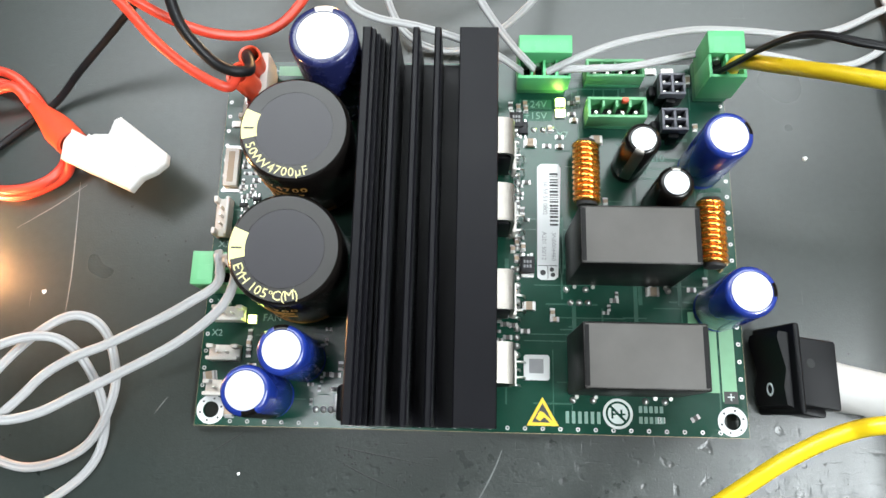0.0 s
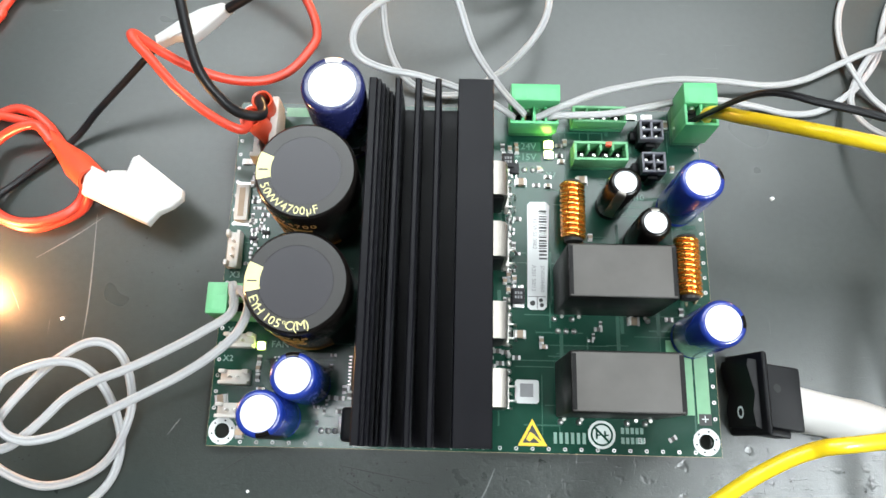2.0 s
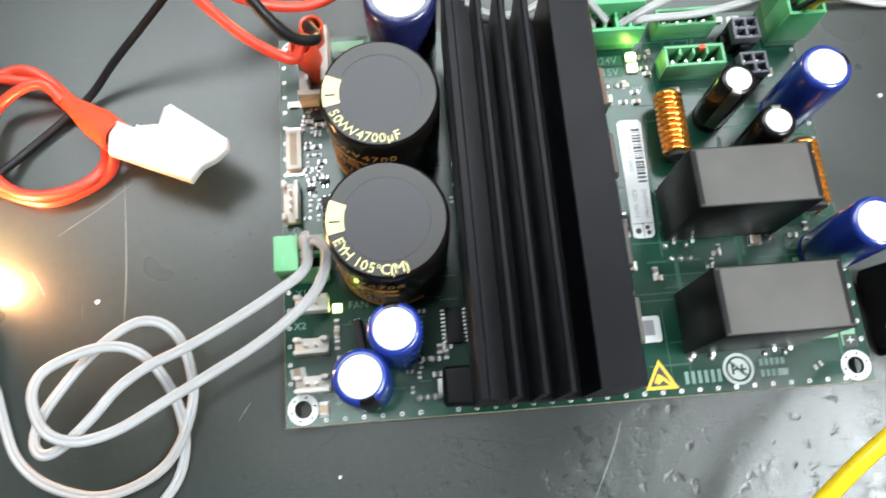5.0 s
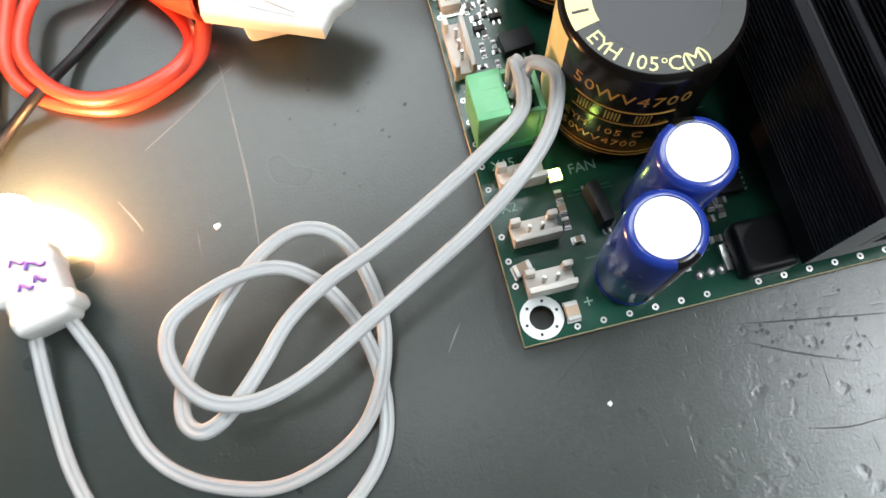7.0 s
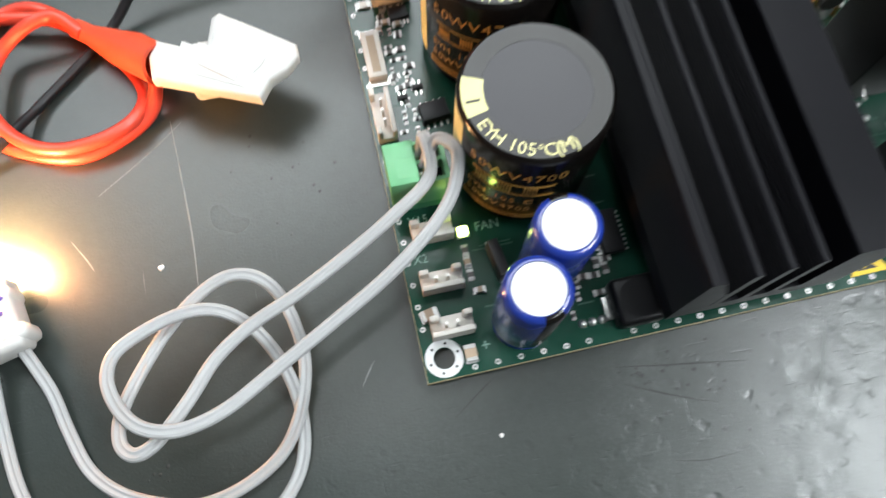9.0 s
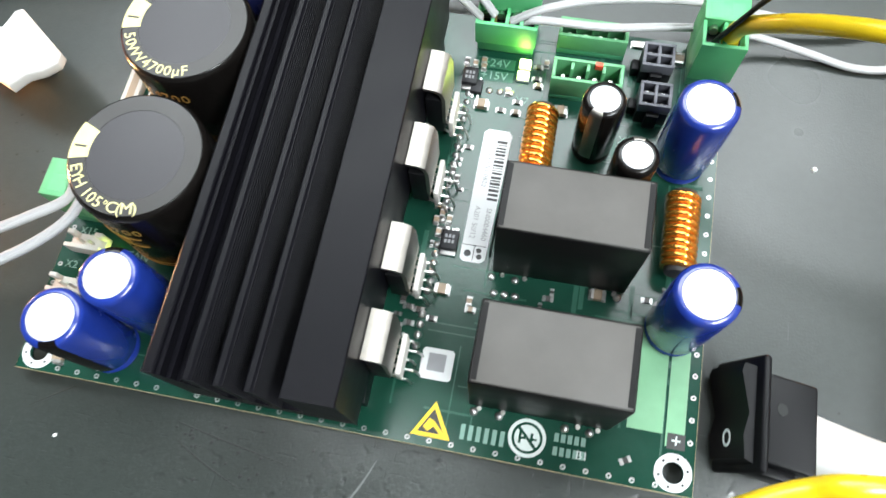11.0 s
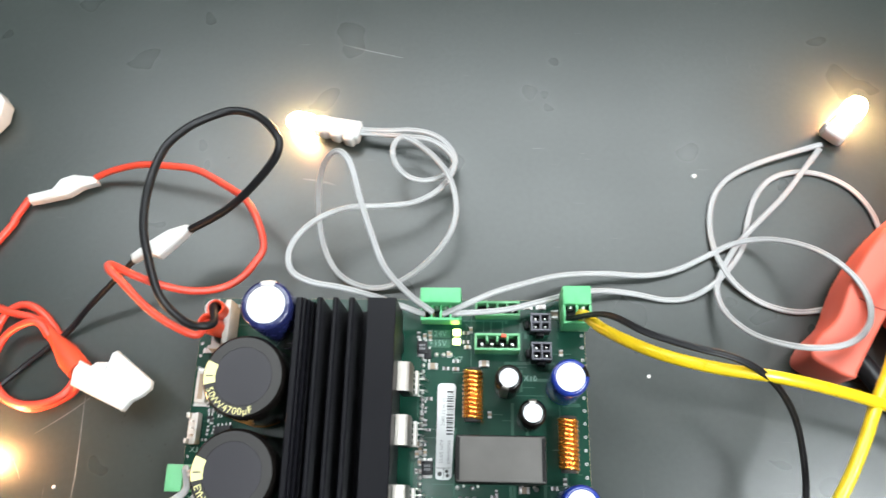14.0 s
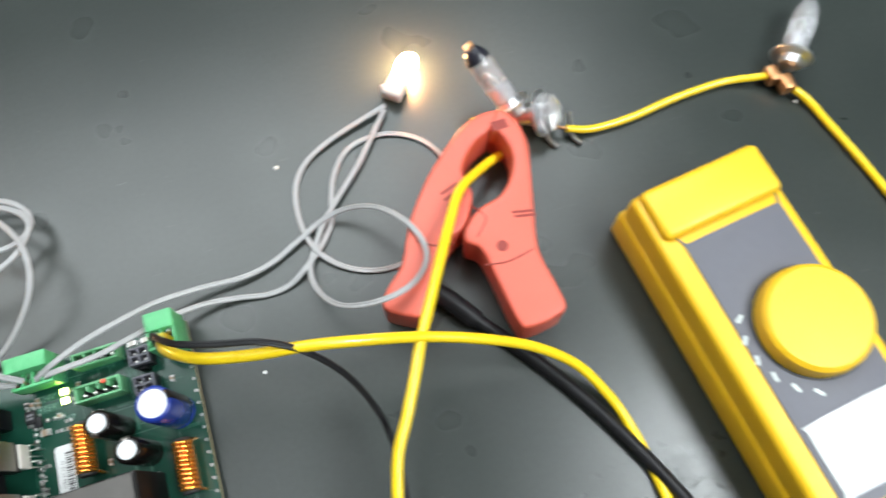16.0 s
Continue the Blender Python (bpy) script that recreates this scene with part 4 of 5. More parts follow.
# ---- leads, lamps and loose things on the bench ----
def cable(name, label, points, r, material, sub=8, flat=False, category="cable", group=""):
    top = thing(name, label, category, group=group)
    if flat:
        p = [Vector(q) for q in points]
        points = p[:3] + [(a + 4 * b + d) / 6 for a, b, d in zip(p[2:], p[3:], p[4:])] + p[-1:]
    line = spline(points, sub)
    part("sheath", sweep(line, twin(r) if flat else ring(r, 12)), material, top)
    return top


def bare_end(parent, points, r=0.45):
    part("bare_end", tube(points, r, 4, 6), "brass", parent, "bare copper strands")


WL = "flat white two-core lead looping over the bench"
W = 0.62
w1 = [(98.5, 108.5, 17), (90.0, 113.0, 26.0), (81.0, 121.0, 36.0), (76.0, 132.0, 42.0), (71.0, 146.0, 46.0), (67.0, 162.0, 46.5), (62.0, 167.0, 46.0), (56.0, 167.0, 40.0), (51.0, 163.0, 30.0), (49.0, 153.0, 20.0), (50.0, 139.0, 12.0), (55.0, 128.0, 6.0), (65.0, 123.0, 2.0), (77.0, 122.0, 2.0), (89.0, 127.0, 8.0), (99.0, 134.0, 14.0), (106.0, 143.0, 18.0), (108.0, 153.0, 19.0), (105.0, 167.0, 18.0), (100.0, 175.0, 17.0), (91.0, 185.0, 14.0), (83.0, 190.0, 14.0), (80.0, 185.0, 18.0), (79.0, 178.0, 20.0), (81.0, 172.0, 18.0), (87.0, 168.0, 14.0), (95.0, 169.0, 10.0), (104.0, 173.0, 10.0), (107.0, 179.0, 9.0), (104.0, 187.0, 8.0), (97.0, 193.0, 9.0), (87.0, 196.0, 8.0), (74.0, 195.0, 8.0), (62.0, 197.0, 6.0)]
c = cable("lamp_lead", WL, w1, W, "cable", flat=True, group="white lamp leads")
bare_end(c, [(98.5, 108.5, 17), (98.6, 107.6, 15), (98.6, 107.2, 12)])
w2 = [(95, 108, 16), (87.0, 109.0, 24.0), (76.0, 112.0, 28.0), (63.0, 115.0, 31.0), (51.0, 116.0, 32.0), (43.0, 120.0, 32.0), (41.0, 128.0, 32.0), (44.0, 137.0, 30.0), (52.0, 146.0, 27.0), (63.0, 152.0, 24.0), (77.0, 153.0, 20.0), (89.0, 156.0, 16.0), (98.0, 162.0, 13.0), (104.0, 170.0, 11.5), (107.0, 178.0, 11.0), (103.0, 184.0, 10.0), (95.0, 190.0, 11.0), (84.0, 191.0, 10.0), (73.0, 194.0, 6.5), (62.0, 195.0, 6.0)]
c = cable("lamp_lead", WL, w2, W, "cable", flat=True, group="white lamp leads")
bare_end(c, [(95, 108, 16), (95, 107.4, 14), (95, 107.2, 12)])
w3 = [(102.5, 108, 16), (111.0, 111.0, 19.0), (123.0, 117.0, 17.0), (136.0, 122.0, 14.0), (151.0, 127.0, 10.0), (167.0, 129.0, 6.0), (189.0, 128.0, 3.0), (200.0, 131.0, 2.0), (214.0, 138.0, 2.8), (225.0, 144.0, 3.0), (236.0, 144.0, 8.0), (246.0, 139.0, 16.0), (253.0, 132.0, 23.0), (260.0, 122.0, 27.4), (264.0, 112.0, 27.6), (263.0, 103.0, 28.0), (255.0, 95.0, 30.0), (243.0, 92.0, 32.0), (231.0, 94.0, 28.0), (222.0, 100.0, 18.0), (216.0, 111.0, 8.0), (214.0, 122.0, 4.0), (219.0, 132.0, 2.6), (226.0, 143.0, 2.8), (236.0, 153.0, 2.8), (248.0, 164.0, 2.8), (258.0, 177.0, 2.7), (267.0, 188.0, 3.0)]
c = cable("lamp_lead", WL, w3, W, "cable", flat=True, group="white lamp leads")
bare_end(c, [(102.5, 108, 16), (102.4, 107.4, 14), (102.4, 107.2, 12)])
w4 = [(106, 108, 16), (110.0, 108.0, 18.0), (127.0, 110.0, 16.0), (142.0, 114.0, 14.0), (155.0, 119.0, 10.0), (168.0, 122.0, 5.0), (183.0, 121.0, 2.0), (195.0, 118.0, 1.0), (205.0, 119.0, 1.0), (214.0, 124.0, 5.0), (223.0, 133.0, 1.2), (230.0, 142.0, 1.0), (232.0, 154.0, 1.0), (236.0, 165.0, 1.0), (244.0, 175.0, 1.0), (255.0, 178.0, 1.0), (267.0, 177.0, 1.0), (279.0, 170.0, 1.0), (286.0, 159.0, 1.0), (288.0, 145.0, 1.0), (285.0, 131.0, 1.0), (276.0, 120.0, 1.0), (260.0, 115.0, 1.0), (247.0, 113.0, 1.0), (234.0, 117.0, 1.0), (224.0, 124.0, 2.2), (218.0, 133.0, 4.4), (216.0, 144.0, 1.0), (216.0, 156.0, 1.0), (219.0, 167.0, 1.0), (226.0, 175.0, 1.4), (238.0, 181.0, 2.0), (254.0, 186.0, 2.5), (268.0, 190.0, 3.0)]
c = cable("lamp_lead", WL, w4, W, "cable", flat=True, group="white lamp leads")
bare_end(c, [(106, 108, 16), (106.2, 107.4, 14), (106.2, 107.2, 12)])
w5 = [(8.5, 44.5, 21), (9.5, 46.5, 25.5), (9.0, 39.0, 22.0), (1.0, 33.0, 20.5), (-11.0, 27.0, 18.5), (-23.0, 21.0, 17.5), (-32.0, 18.0, 17.0), (-40.0, 13.0, 17.0), (-45.0, 6.0, 17.5), (-49.0, 2.0, 18.0), (-53.0, -2.0, 18.5), (-57.0, -3.0, 18.0), (-60.0, 0.0, 17.0), (-60.0, 6.0, 15.5), (-56.0, 13.0, 14.0), (-50.0, 22.0, 12.0), (-43.0, 28.0, 11.6), (-37.0, 31.0, 11.6), (-31.0, 30.0, 11.0), (-27.0, 26.0, 9.0), (-25.0, 19.0, 7.0), (-24.0, 11.0, 5.0), (-26.0, 3.0, 4.5), (-29.0, -3.0, 3.0), (-33.0, -8.0, 2.0), (-41.0, -12.0, 1.5), (-50.0, -14.0, 1.0), (-58.0, -12.0, 1.0), (-67.0, -8.0, 1.0), (-73.0, -2.0, 1.0), (-76.0, 7.0, 1.5), (-78.0, 16.0, 2.5), (-81.0, 22.0, 3.5), (-83.0, 26.0, 4.0)]
c = cable("lamp_lead", WL, w5, W * 1.15, "cable", flat=True, group="white lamp leads")
bare_end(c, [(8.5, 44.5, 21), (8.3, 44.2, 19), (8.3, 44.2, 15)])
w6 = [(8.5, 41.5, 21), (11.5, 45, 26), (15.0, 42.0, 27.0), (15.0, 38.0, 25.5), (12.0, 32.0, 23.5), (5.0, 26.0, 22.0), (-4.0, 20.0, 20.5), (-16.0, 14.0, 19.0), (-28.0, 8.0, 18.0), (-38.0, 2.0, 18.5), (-45.0, 0.0, 19.5), (-50.0, -0.0, 20.5), (-55.0, 2.0, 20.5), (-59.0, 7.0, 19.0), (-61.0, 13.0, 18.0), (-60.0, 18.0, 16.5), (-55.0, 21.0, 15.5), (-47.0, 24.0, 14.5), (-40.0, 24.0, 13.5), (-35.0, 21.0, 12.0), (-31.0, 16.0, 10.0), (-28.0, 9.0, 7.0), (-27.0, 1.0, 2.2), (-28.0, -8.0, 1.2), (-31.0, -14.0, 1.0), (-38.0, -20.0, 0.9), (-47.0, -26.0, 0.9), (-56.0, -27.0, 0.9), (-64.0, -27.0, 0.9), (-74.0, -23.0, 0.9), (-82.0, -14.0, 0.9), (-87.0, -3.0, 1.5), (-89.0, 11.0, 2.5), (-90.0, 24.0, 4.0)]
c = cable("lamp_lead", WL, w6, W * 1.15, "cable", flat=True, group="white lamp leads")
bare_end(c, [(8.5, 41.5, 21), (8.3, 40.6, 19), (8.3, 40.4, 15)])


def boot(parent, p, q, r0, r1, label="red insulating boot"):
    d = Vector(q) - Vector(p)
    n = d.length
    part("boot", lie(lathe([(r0, 0), (r0 * 1.05, n * 0.2), (r1 * 0.9, n * 0.55), (r1, n * 0.7), (r1, n), (r1 * 0.8, n), (r1 * 0.75, n * 0.75), (r0 * 0.5, 0)], 20, wobble=0.06), p, d), "redboot", parent, label)


def cuff(parent, p, q, r):
    """An open rubber sleeve over a tab terminal, its rim round the lead."""
    n = (Vector(q) - Vector(p)).length
    part("boot", lie(lathe([(r * 0.72, 0), (r * 0.86, 0.5), (r * 0.92, n * 0.45), (r, n * 0.8), (r * 1.06, n - 0.5), (r * 0.98, n), (r * 0.82, n - 0.3), (r * 0.74, n * 0.7), (r * 0.62, n * 0.3), (r * 0.72, 0)], 24, wobble=0.05), p, Vector(q) - Vector(p)), "redboot", parent, "open red insulating sleeve")


red1 = [(-168.8, 32.8, 1.8), (-146.6, 66.0, 1.8), (-130.0, 91.0, 1.8), (-122.0, 103.0, 1.8), (-112.0, 112.0, 1.8), (-98.0, 114.0, 2.2), (-84.0, 110.0, 4.8), (-72.0, 107.0, 5.0), (-65.0, 102.0, 5.0), (-58.0, 94.0, 7.0)]
c = cable("test_lead", "coiled red test lead ending in a red boot", red1, 1.65, "red", group="red and black supply leads")
boot(c, (-65.0, 102.0, 6.0), (-45.0, 84.0, 12.0), 2.4, 4.8)
red1b = [(-47.0, 83.0, 8.0), (-51.0, 77.0, 3.0), (-60.0, 72.0, 1.8), (-69.0, 70.0, 1.8), (-79.0, 73.0, 1.8), (-87.0, 78.0, 1.8), (-92.0, 86.0, 1.8), (-92.0, 96.0, 1.8), (-89.0, 109.0, 1.8), (-83.0, 114.0, 1.8), (-76.0, 113.0, 2.4), (-69.0, 108.0, 1.8), (-62.0, 100.0, 1.8), (-55.0, 91.0, 1.8), (-52.0, 83.0, 2.4), (-54.0, 76.0, 4.4), (-61.0, 72.0, 5.0), (-70.0, 71.0, 5.0), (-77.0, 73.0, 5.0), (-83.0, 78.0, 5.0), (-87.0, 85.0, 5.0), (-87.0, 92.0, 5.0), (-84.0, 100.0, 5.0), (-76.0, 104.0, 8.0), (-69.0, 105.0, 8.4), (-63.0, 99.0, 8.0)]
cable("test_lead", "inner turn of the coiled red test lead", red1b, 1.65, "red", group="red and black supply leads")


def wrapped_tape(name, label, outline, z0, z1, bevel=1.0):
    b = shape(outline, z0, z1, bevel)
    top = thing(name, label, "taped joint")
    bmesh.ops.triangulate(b, faces=[f for f in b.faces if len(f.verts) > 4])
    bmesh.ops.subdivide_edges(b, edges=[e for e in b.edges if e.calc_length() > 3], cuts=1)
    for v in b.verts:
        v.co.z += 0.5 * noise.noise(v.co * 0.18) if v.co.z > z0 + 0.5 else 0
    part("tape_wrap", b, "tape", top)
    cx, cy = sum(q[0] for q in outline) / len(outline), sum(q[1] for q in outline) / len(outline)
    for k, (scale, dx) in enumerate(((0.55, 0.12), (0.4, -0.25))):
        f = shape([(cx + (x - cx) * scale + dx * (x - cx) * 0.3, cy + (y - cy) * (scale + 0.2)) for x, y in outline], z1 - 0.6, z1 + 0.25 + 0.2 * k, 0.15)
        for v in f.verts:
            v.co.z += 0.5 * noise.noise(v.co * 0.18)
        part("tape_fold", f, "tape", top, "wrinkled fold of tape")
    return top


wrapped_tape("taped_plug", "white paper tape wrapped round a red lead's plug", [(-46.0, 84.0), (-44.0, 88.0), (-38.0, 85.0), (-33.0, 84.0), (-31.0, 91.0), (-29.0, 92.0), (-13.0, 80.0), (-13.0, 77.0), (-16.0, 74.0), (-20.0, 72.0), (-23.0, 68.0), (-37.0, 74.0), (-46.0, 78.0)], 12.0, 16.0)
part("plug_body", box(-40, -27, 79, 88, 0.3, 12.5, 1.5, 3), "tape", bpy.data.objects["taped_plug"], "plug under the tape")
black_line = [(12.6, 107.6, 19), (11.9, 108.2, 25), (15.0, 100.0, 31.0), (10.0, 98.0, 35.0), (5.0, 100.0, 40.0), (-1.0, 107.0, 46.0), (-5.0, 121.0, 52.0), (-7.0, 133.0, 55.0), (-6.0, 147.0, 57.0), (-3.0, 162.0, 56.0), (4.0, 172.0, 54.0), (12.0, 178.0, 52.0), (20.0, 181.0, 51.0), (30.0, 178.0, 52.0), (38.0, 170.0, 55.0), (41.0, 164.0, 55.5), (38.0, 158.0, 52.0), (28.0, 150.0, 45.0), (18.0, 145.0, 38.0), (8.0, 142.0, 32.0), (-1.0, 140.0, 27.0)]
c = cable("supply_lead", "black supply lead arching to a taped joint", black_line, 1.6, "black", group="red and black supply leads")
cuff(c, (12.6, 108.0, 9.5), (13.0, 107.4, 26.5), 3.2)
tail = [(-23.0, 128.0, 25.0), (-36.0, 120.0, 16.0), (-49.0, 111.0, 8.0), (-59.0, 102.0, 2.6), (-76.0, 87.0, 1.5), (-84.0, 77.0, 4.4), (-93.0, 71.0, 1.5), (-100.0, 63.0, 1.5), (-107.0, 53.0, 1.5), (-112.0, 44.0, 1.5), (-121.0, 30.0, 1.5), (-130.0, 21.0, 1.5), (-151.2, -0.2, 1.5), (-179.5, -28.5, 1.5)]
c = cable("supply_lead", "thin black supply lead running off across the bench", tail, 1.2, "black", group="red and black supply leads")
part("shrink_sleeve", tube([(-112.0, 44.0, 1.8), (-121.0, 30.0, 1.8), (-130.0, 21.0, 1.8), (-151.2, -0.2, 1.8)], 2.1, 6, 10), "burnt", c, "dark shrink sleeve")
cable("supply_lead", "thin black supply lead lying on the bench", [(-144.8, 182.2, 1.4), (-122.6, 149.0, 1.4), (-106.0, 124.0, 1.4), (-100.0, 115.0, 1.4), (-96.0, 105.0, 1.4), (-95.0, 92.0, 1.4), (-96.0, 77.0, 1.4), (-97.0, 68.0, 3.8), (-104.0, 60.0, 1.4), (-109.0, 48.0, 2.4)], 1.1, "black", group="red and black supply leads")
wrapped_tape("taped_joint", "white tape wrapped round a black lead's joint", [(0.0, 141.0), (-3.0, 142.0), (-10.0, 140.0), (-17.0, 135.0), (-24.0, 129.0), (-23.0, 126.0), (-18.0, 129.0), (-15.0, 129.0), (-12.0, 128.0), (-5.0, 135.0)], 23.0, 28.0)
red2 = [(12.4, 101.4, 18), (10.0, 101.5, 24.5), (8.0, 96.0, 28.0), (-1.0, 99.0, 32.0), (-10.0, 105.0, 37.0), (-18.0, 113.0, 42.0), (-22.0, 117.0, 45.0), (-22.0, 119.0, 44.5), (-16.0, 117.0, 38.0), (-8.0, 115.0, 32.0), (2.0, 114.0, 27.0), (12.0, 116.0, 23.0), (20.0, 121.0, 21.0), (26.0, 129.0, 21.0), (28.0, 135.0, 21.0), (25.0, 145.0, 21.0), (18.0, 156.0, 20.0), (7.0, 164.0, 18.0), (-7.0, 172.0, 16.0), (-21.0, 175.0, 14.0), (-36.0, 177.0, 11.0), (-50.0, 176.0, 7.0), (-59.0, 174.0, 4.0)]
c = cable("supply_lead", "red supply lead bent back to a taped joint", red2, 1.5, "red", group="red and black supply leads")
cuff(c, (13.0, 101.2, 9.5), (10.0, 101.2, 26.5), 3.7)
wrapped_tape("taped_joint", "white tape wrapped round a red lead's joint", [(-59.0, 174.0), (-57.0, 171.0), (-64.0, 169.0), (-70.0, 165.0), (-78.0, 163.0), (-87.0, 161.0), (-89.0, 165.0), (-78.0, 168.0), (-75.0, 173.0), (-69.0, 175.0)], 0.8, 5.5)
cable("supply_lead", "red supply lead leaving a taped joint", [(-89.0, 164.0, 2.6), (-94.0, 155.0, 1.8), (-97.0, 148.0, 1.8), (-127.0, 103.0, 1.8)], 1.7, "red", group="red and black supply leads")
wrapped_tape("taped_plug", "white taped plug lying on the bench", [(-128, 222), (-112, 217), (-108, 212), (-108, 204), (-113, 197), (-130, 190)], 0.5, 9.0)

ya = [(156.5, 106, 19), (156.7, 105.3, 28.0), (161.3, 96.6, 41.9), (169.8, 89.0, 52.4), (179.8, 83.7, 58.0), (194.9, 79.8, 59.5), (213.6, 77.1, 59.5), (231.7, 74.3, 54.6), (252.0, 71.1, 44.9), (272.8, 65.5, 35.9), (291.2, 58.7, 25.4), (306.0, 49.1, 14.5), (314.7, 36.5, 7.0), (319.9, 23.2, 2.5), (322.9, -0.8, 2.2), (324.9, -46.8, 2.2)]
c = cable("yellow_lead", "thick yellow lead arching over the bench", ya, 2.1, "yellow", group="thick yellow leads")
bare_end(c, [(156.5, 106, 19), (156, 106.3, 16), (156, 106.4, 14)], 1.0)
yb = [(320, 152, 3), (314, 149, 5), (308.0, 146.0, 10.0), (297.0, 139.0, 18.0), (284.0, 128.0, 29.0), (275.0, 114.0, 34.0), (267.0, 100.0, 39.0), (258.0, 84.0, 43.0), (251.0, 72.0, 44.5), (245.0, 60.0, 45.0), (238.0, 47.0, 44.5), (231.0, 35.0, 43.0), (226.0, 19.0, 40), (219.0, -7.0, 32), (215.0, -45.0, 16), (213.0, -95.0, 4), (213.0, -145.0, 2.2)]
yd = [(298.0, -26.0, 6), (263.0, -4.0, 24), (218.0, 7.0, 40), (178.0, 4.0, 48.0), (168.0, 2.0, 44.0), (158.0, -3.0, 40.0), (148.0, -10.0, 36.0), (131.0, -24.0, 28), (108.0, -50.0, 14), (90.0, -90.0, 4), (84.0, -140.0, 2.2)]
cable("yellow_lead", "thick yellow lead arching past the switch", yd, 2.1, "yellow", group="thick yellow leads")
cable("yellow_lead", "thick yellow lead passing through the clamp jaws", yb, 2.1, "yellow", group="thick yellow leads")
bk = [(152, 106, 19), (160.9, 99.3, 52.0), (171.8, 90.2, 64.4), (184.7, 84.6, 68.1), (199.7, 82.2, 66.6), (211.6, 76.6, 60.6), (222.1, 67.3, 48.3), (228.1, 55.0, 35.9), (230.2, 42.2, 28.7), (229.9, 33.2, 25.0), (225.9, -6.8, 13.0), (221.9, -76.8, 1)]
c = cable("black_lead", "thin black twin lead from the green plug", bk, 0.62, "black", flat=True)
bare_end(c, [(152, 106, 19), (152, 106.3, 16), (152, 106.4, 14)])


# ---- lamps ----
def lamp_glow(loc, watts):
    data = bpy.data.lights.new("bulb_light", "POINT")
    data.energy, data.color, data.shadow_soft_size = watts, (1.0, 0.42, 0.15), 0.005
    ob = new("bulb_light", data)
    ob.location = Vector(loc) / 1000


def lit_lamp(loc, toward, label, watts, long=14.0, socket=15.0, width=6.0, marks=False):
    """A taped lampholder lying on the bench, its small bulb lit."""
    d = Vector(toward).normalized()
    lamp = thing("test_lamp", label, "lamp", group="lit test lamps")
    sock = box(-width, width, -3.6, 3.6, -socket, 0, 1.6, 3)
    for v in sock.verts:
        v.co.x *= 1 + 0.10 * math.sin(v.co.z * 0.5)
    part("taped_holder", lie(sock, loc, d), "tape", lamp, "lampholder wrapped in white tape")
    part("bulb", lie(lathe([(2.4, 0), (4.4, 1.5), (4.9, 4.0), (4.8, 8.5), (3.8, 11.5), (1.6, 13.4), (0, long)], 24), Vector(loc), d), "lit", lamp, "glowing bulb")
    centre = Vector(loc) + d * 8 + Vector((0, 0, 7.5))
    lamp_glow(centre, watts)
    rnd = random.Random(int(loc[0]))
    for k in range(3):
        a = -socket * (0.2 + 0.3 * k)
        fold = box(-width * 1.04, width * 1.04, -3.75, 3.75, a - socket * 0.13, a + socket * 0.1, 1.5, 3)
        bmesh.ops.transform(fold, matrix=Matrix.Rotation(radians(rnd.uniform(-9, 9)), 4, "Y"), verts=fold.verts)
        part("tape_turn", lie(fold, loc, d), "tape", lamp, "wrinkled turn of white tape")
    if marks:
        bm = bmesh.new()
        side = Vector((d.y, -d.x, 0))
        for k, (a, b2, ln) in enumerate(((-3, -2.0, 3.2), (-5, 0.6, 4.0), (-8.5, -1.8, 2.8), (-8.2, 1.4, 2.2))):
            p = Vector(loc) + d * a + side * b2 + Vector((0, 0, 3.95))
            tube([p, p + side * ln * 0.3 + d * 1.2, p + side * ln * 0.8 - d * 0.4, p + side * ln], 0.42, 4, 6, bm)
        part("marker_scribble", bm, "purple", lamp, "violet marker strokes")
    return lamp


lit_lamp((-90.0, 41.0, 5.0), (-0.243, 0.970, 0.0), "lit bulb in a taped holder with violet marks", 0.34, marks=True, socket=16.5, width=6.3)
lit_lamp((41.0, 200.0, 5.0), (-0.981, 0.196, 0.0), "lit bulb in a long white taped holder", 0.16, long=11.0, socket=22.0, width=4.4)
lit_lamp((279.0, 201.0, 5.0), (0.646, 0.763, 0.0), "lit bulb in a short white taped holder", 0.30, socket=12.0, width=4.6)


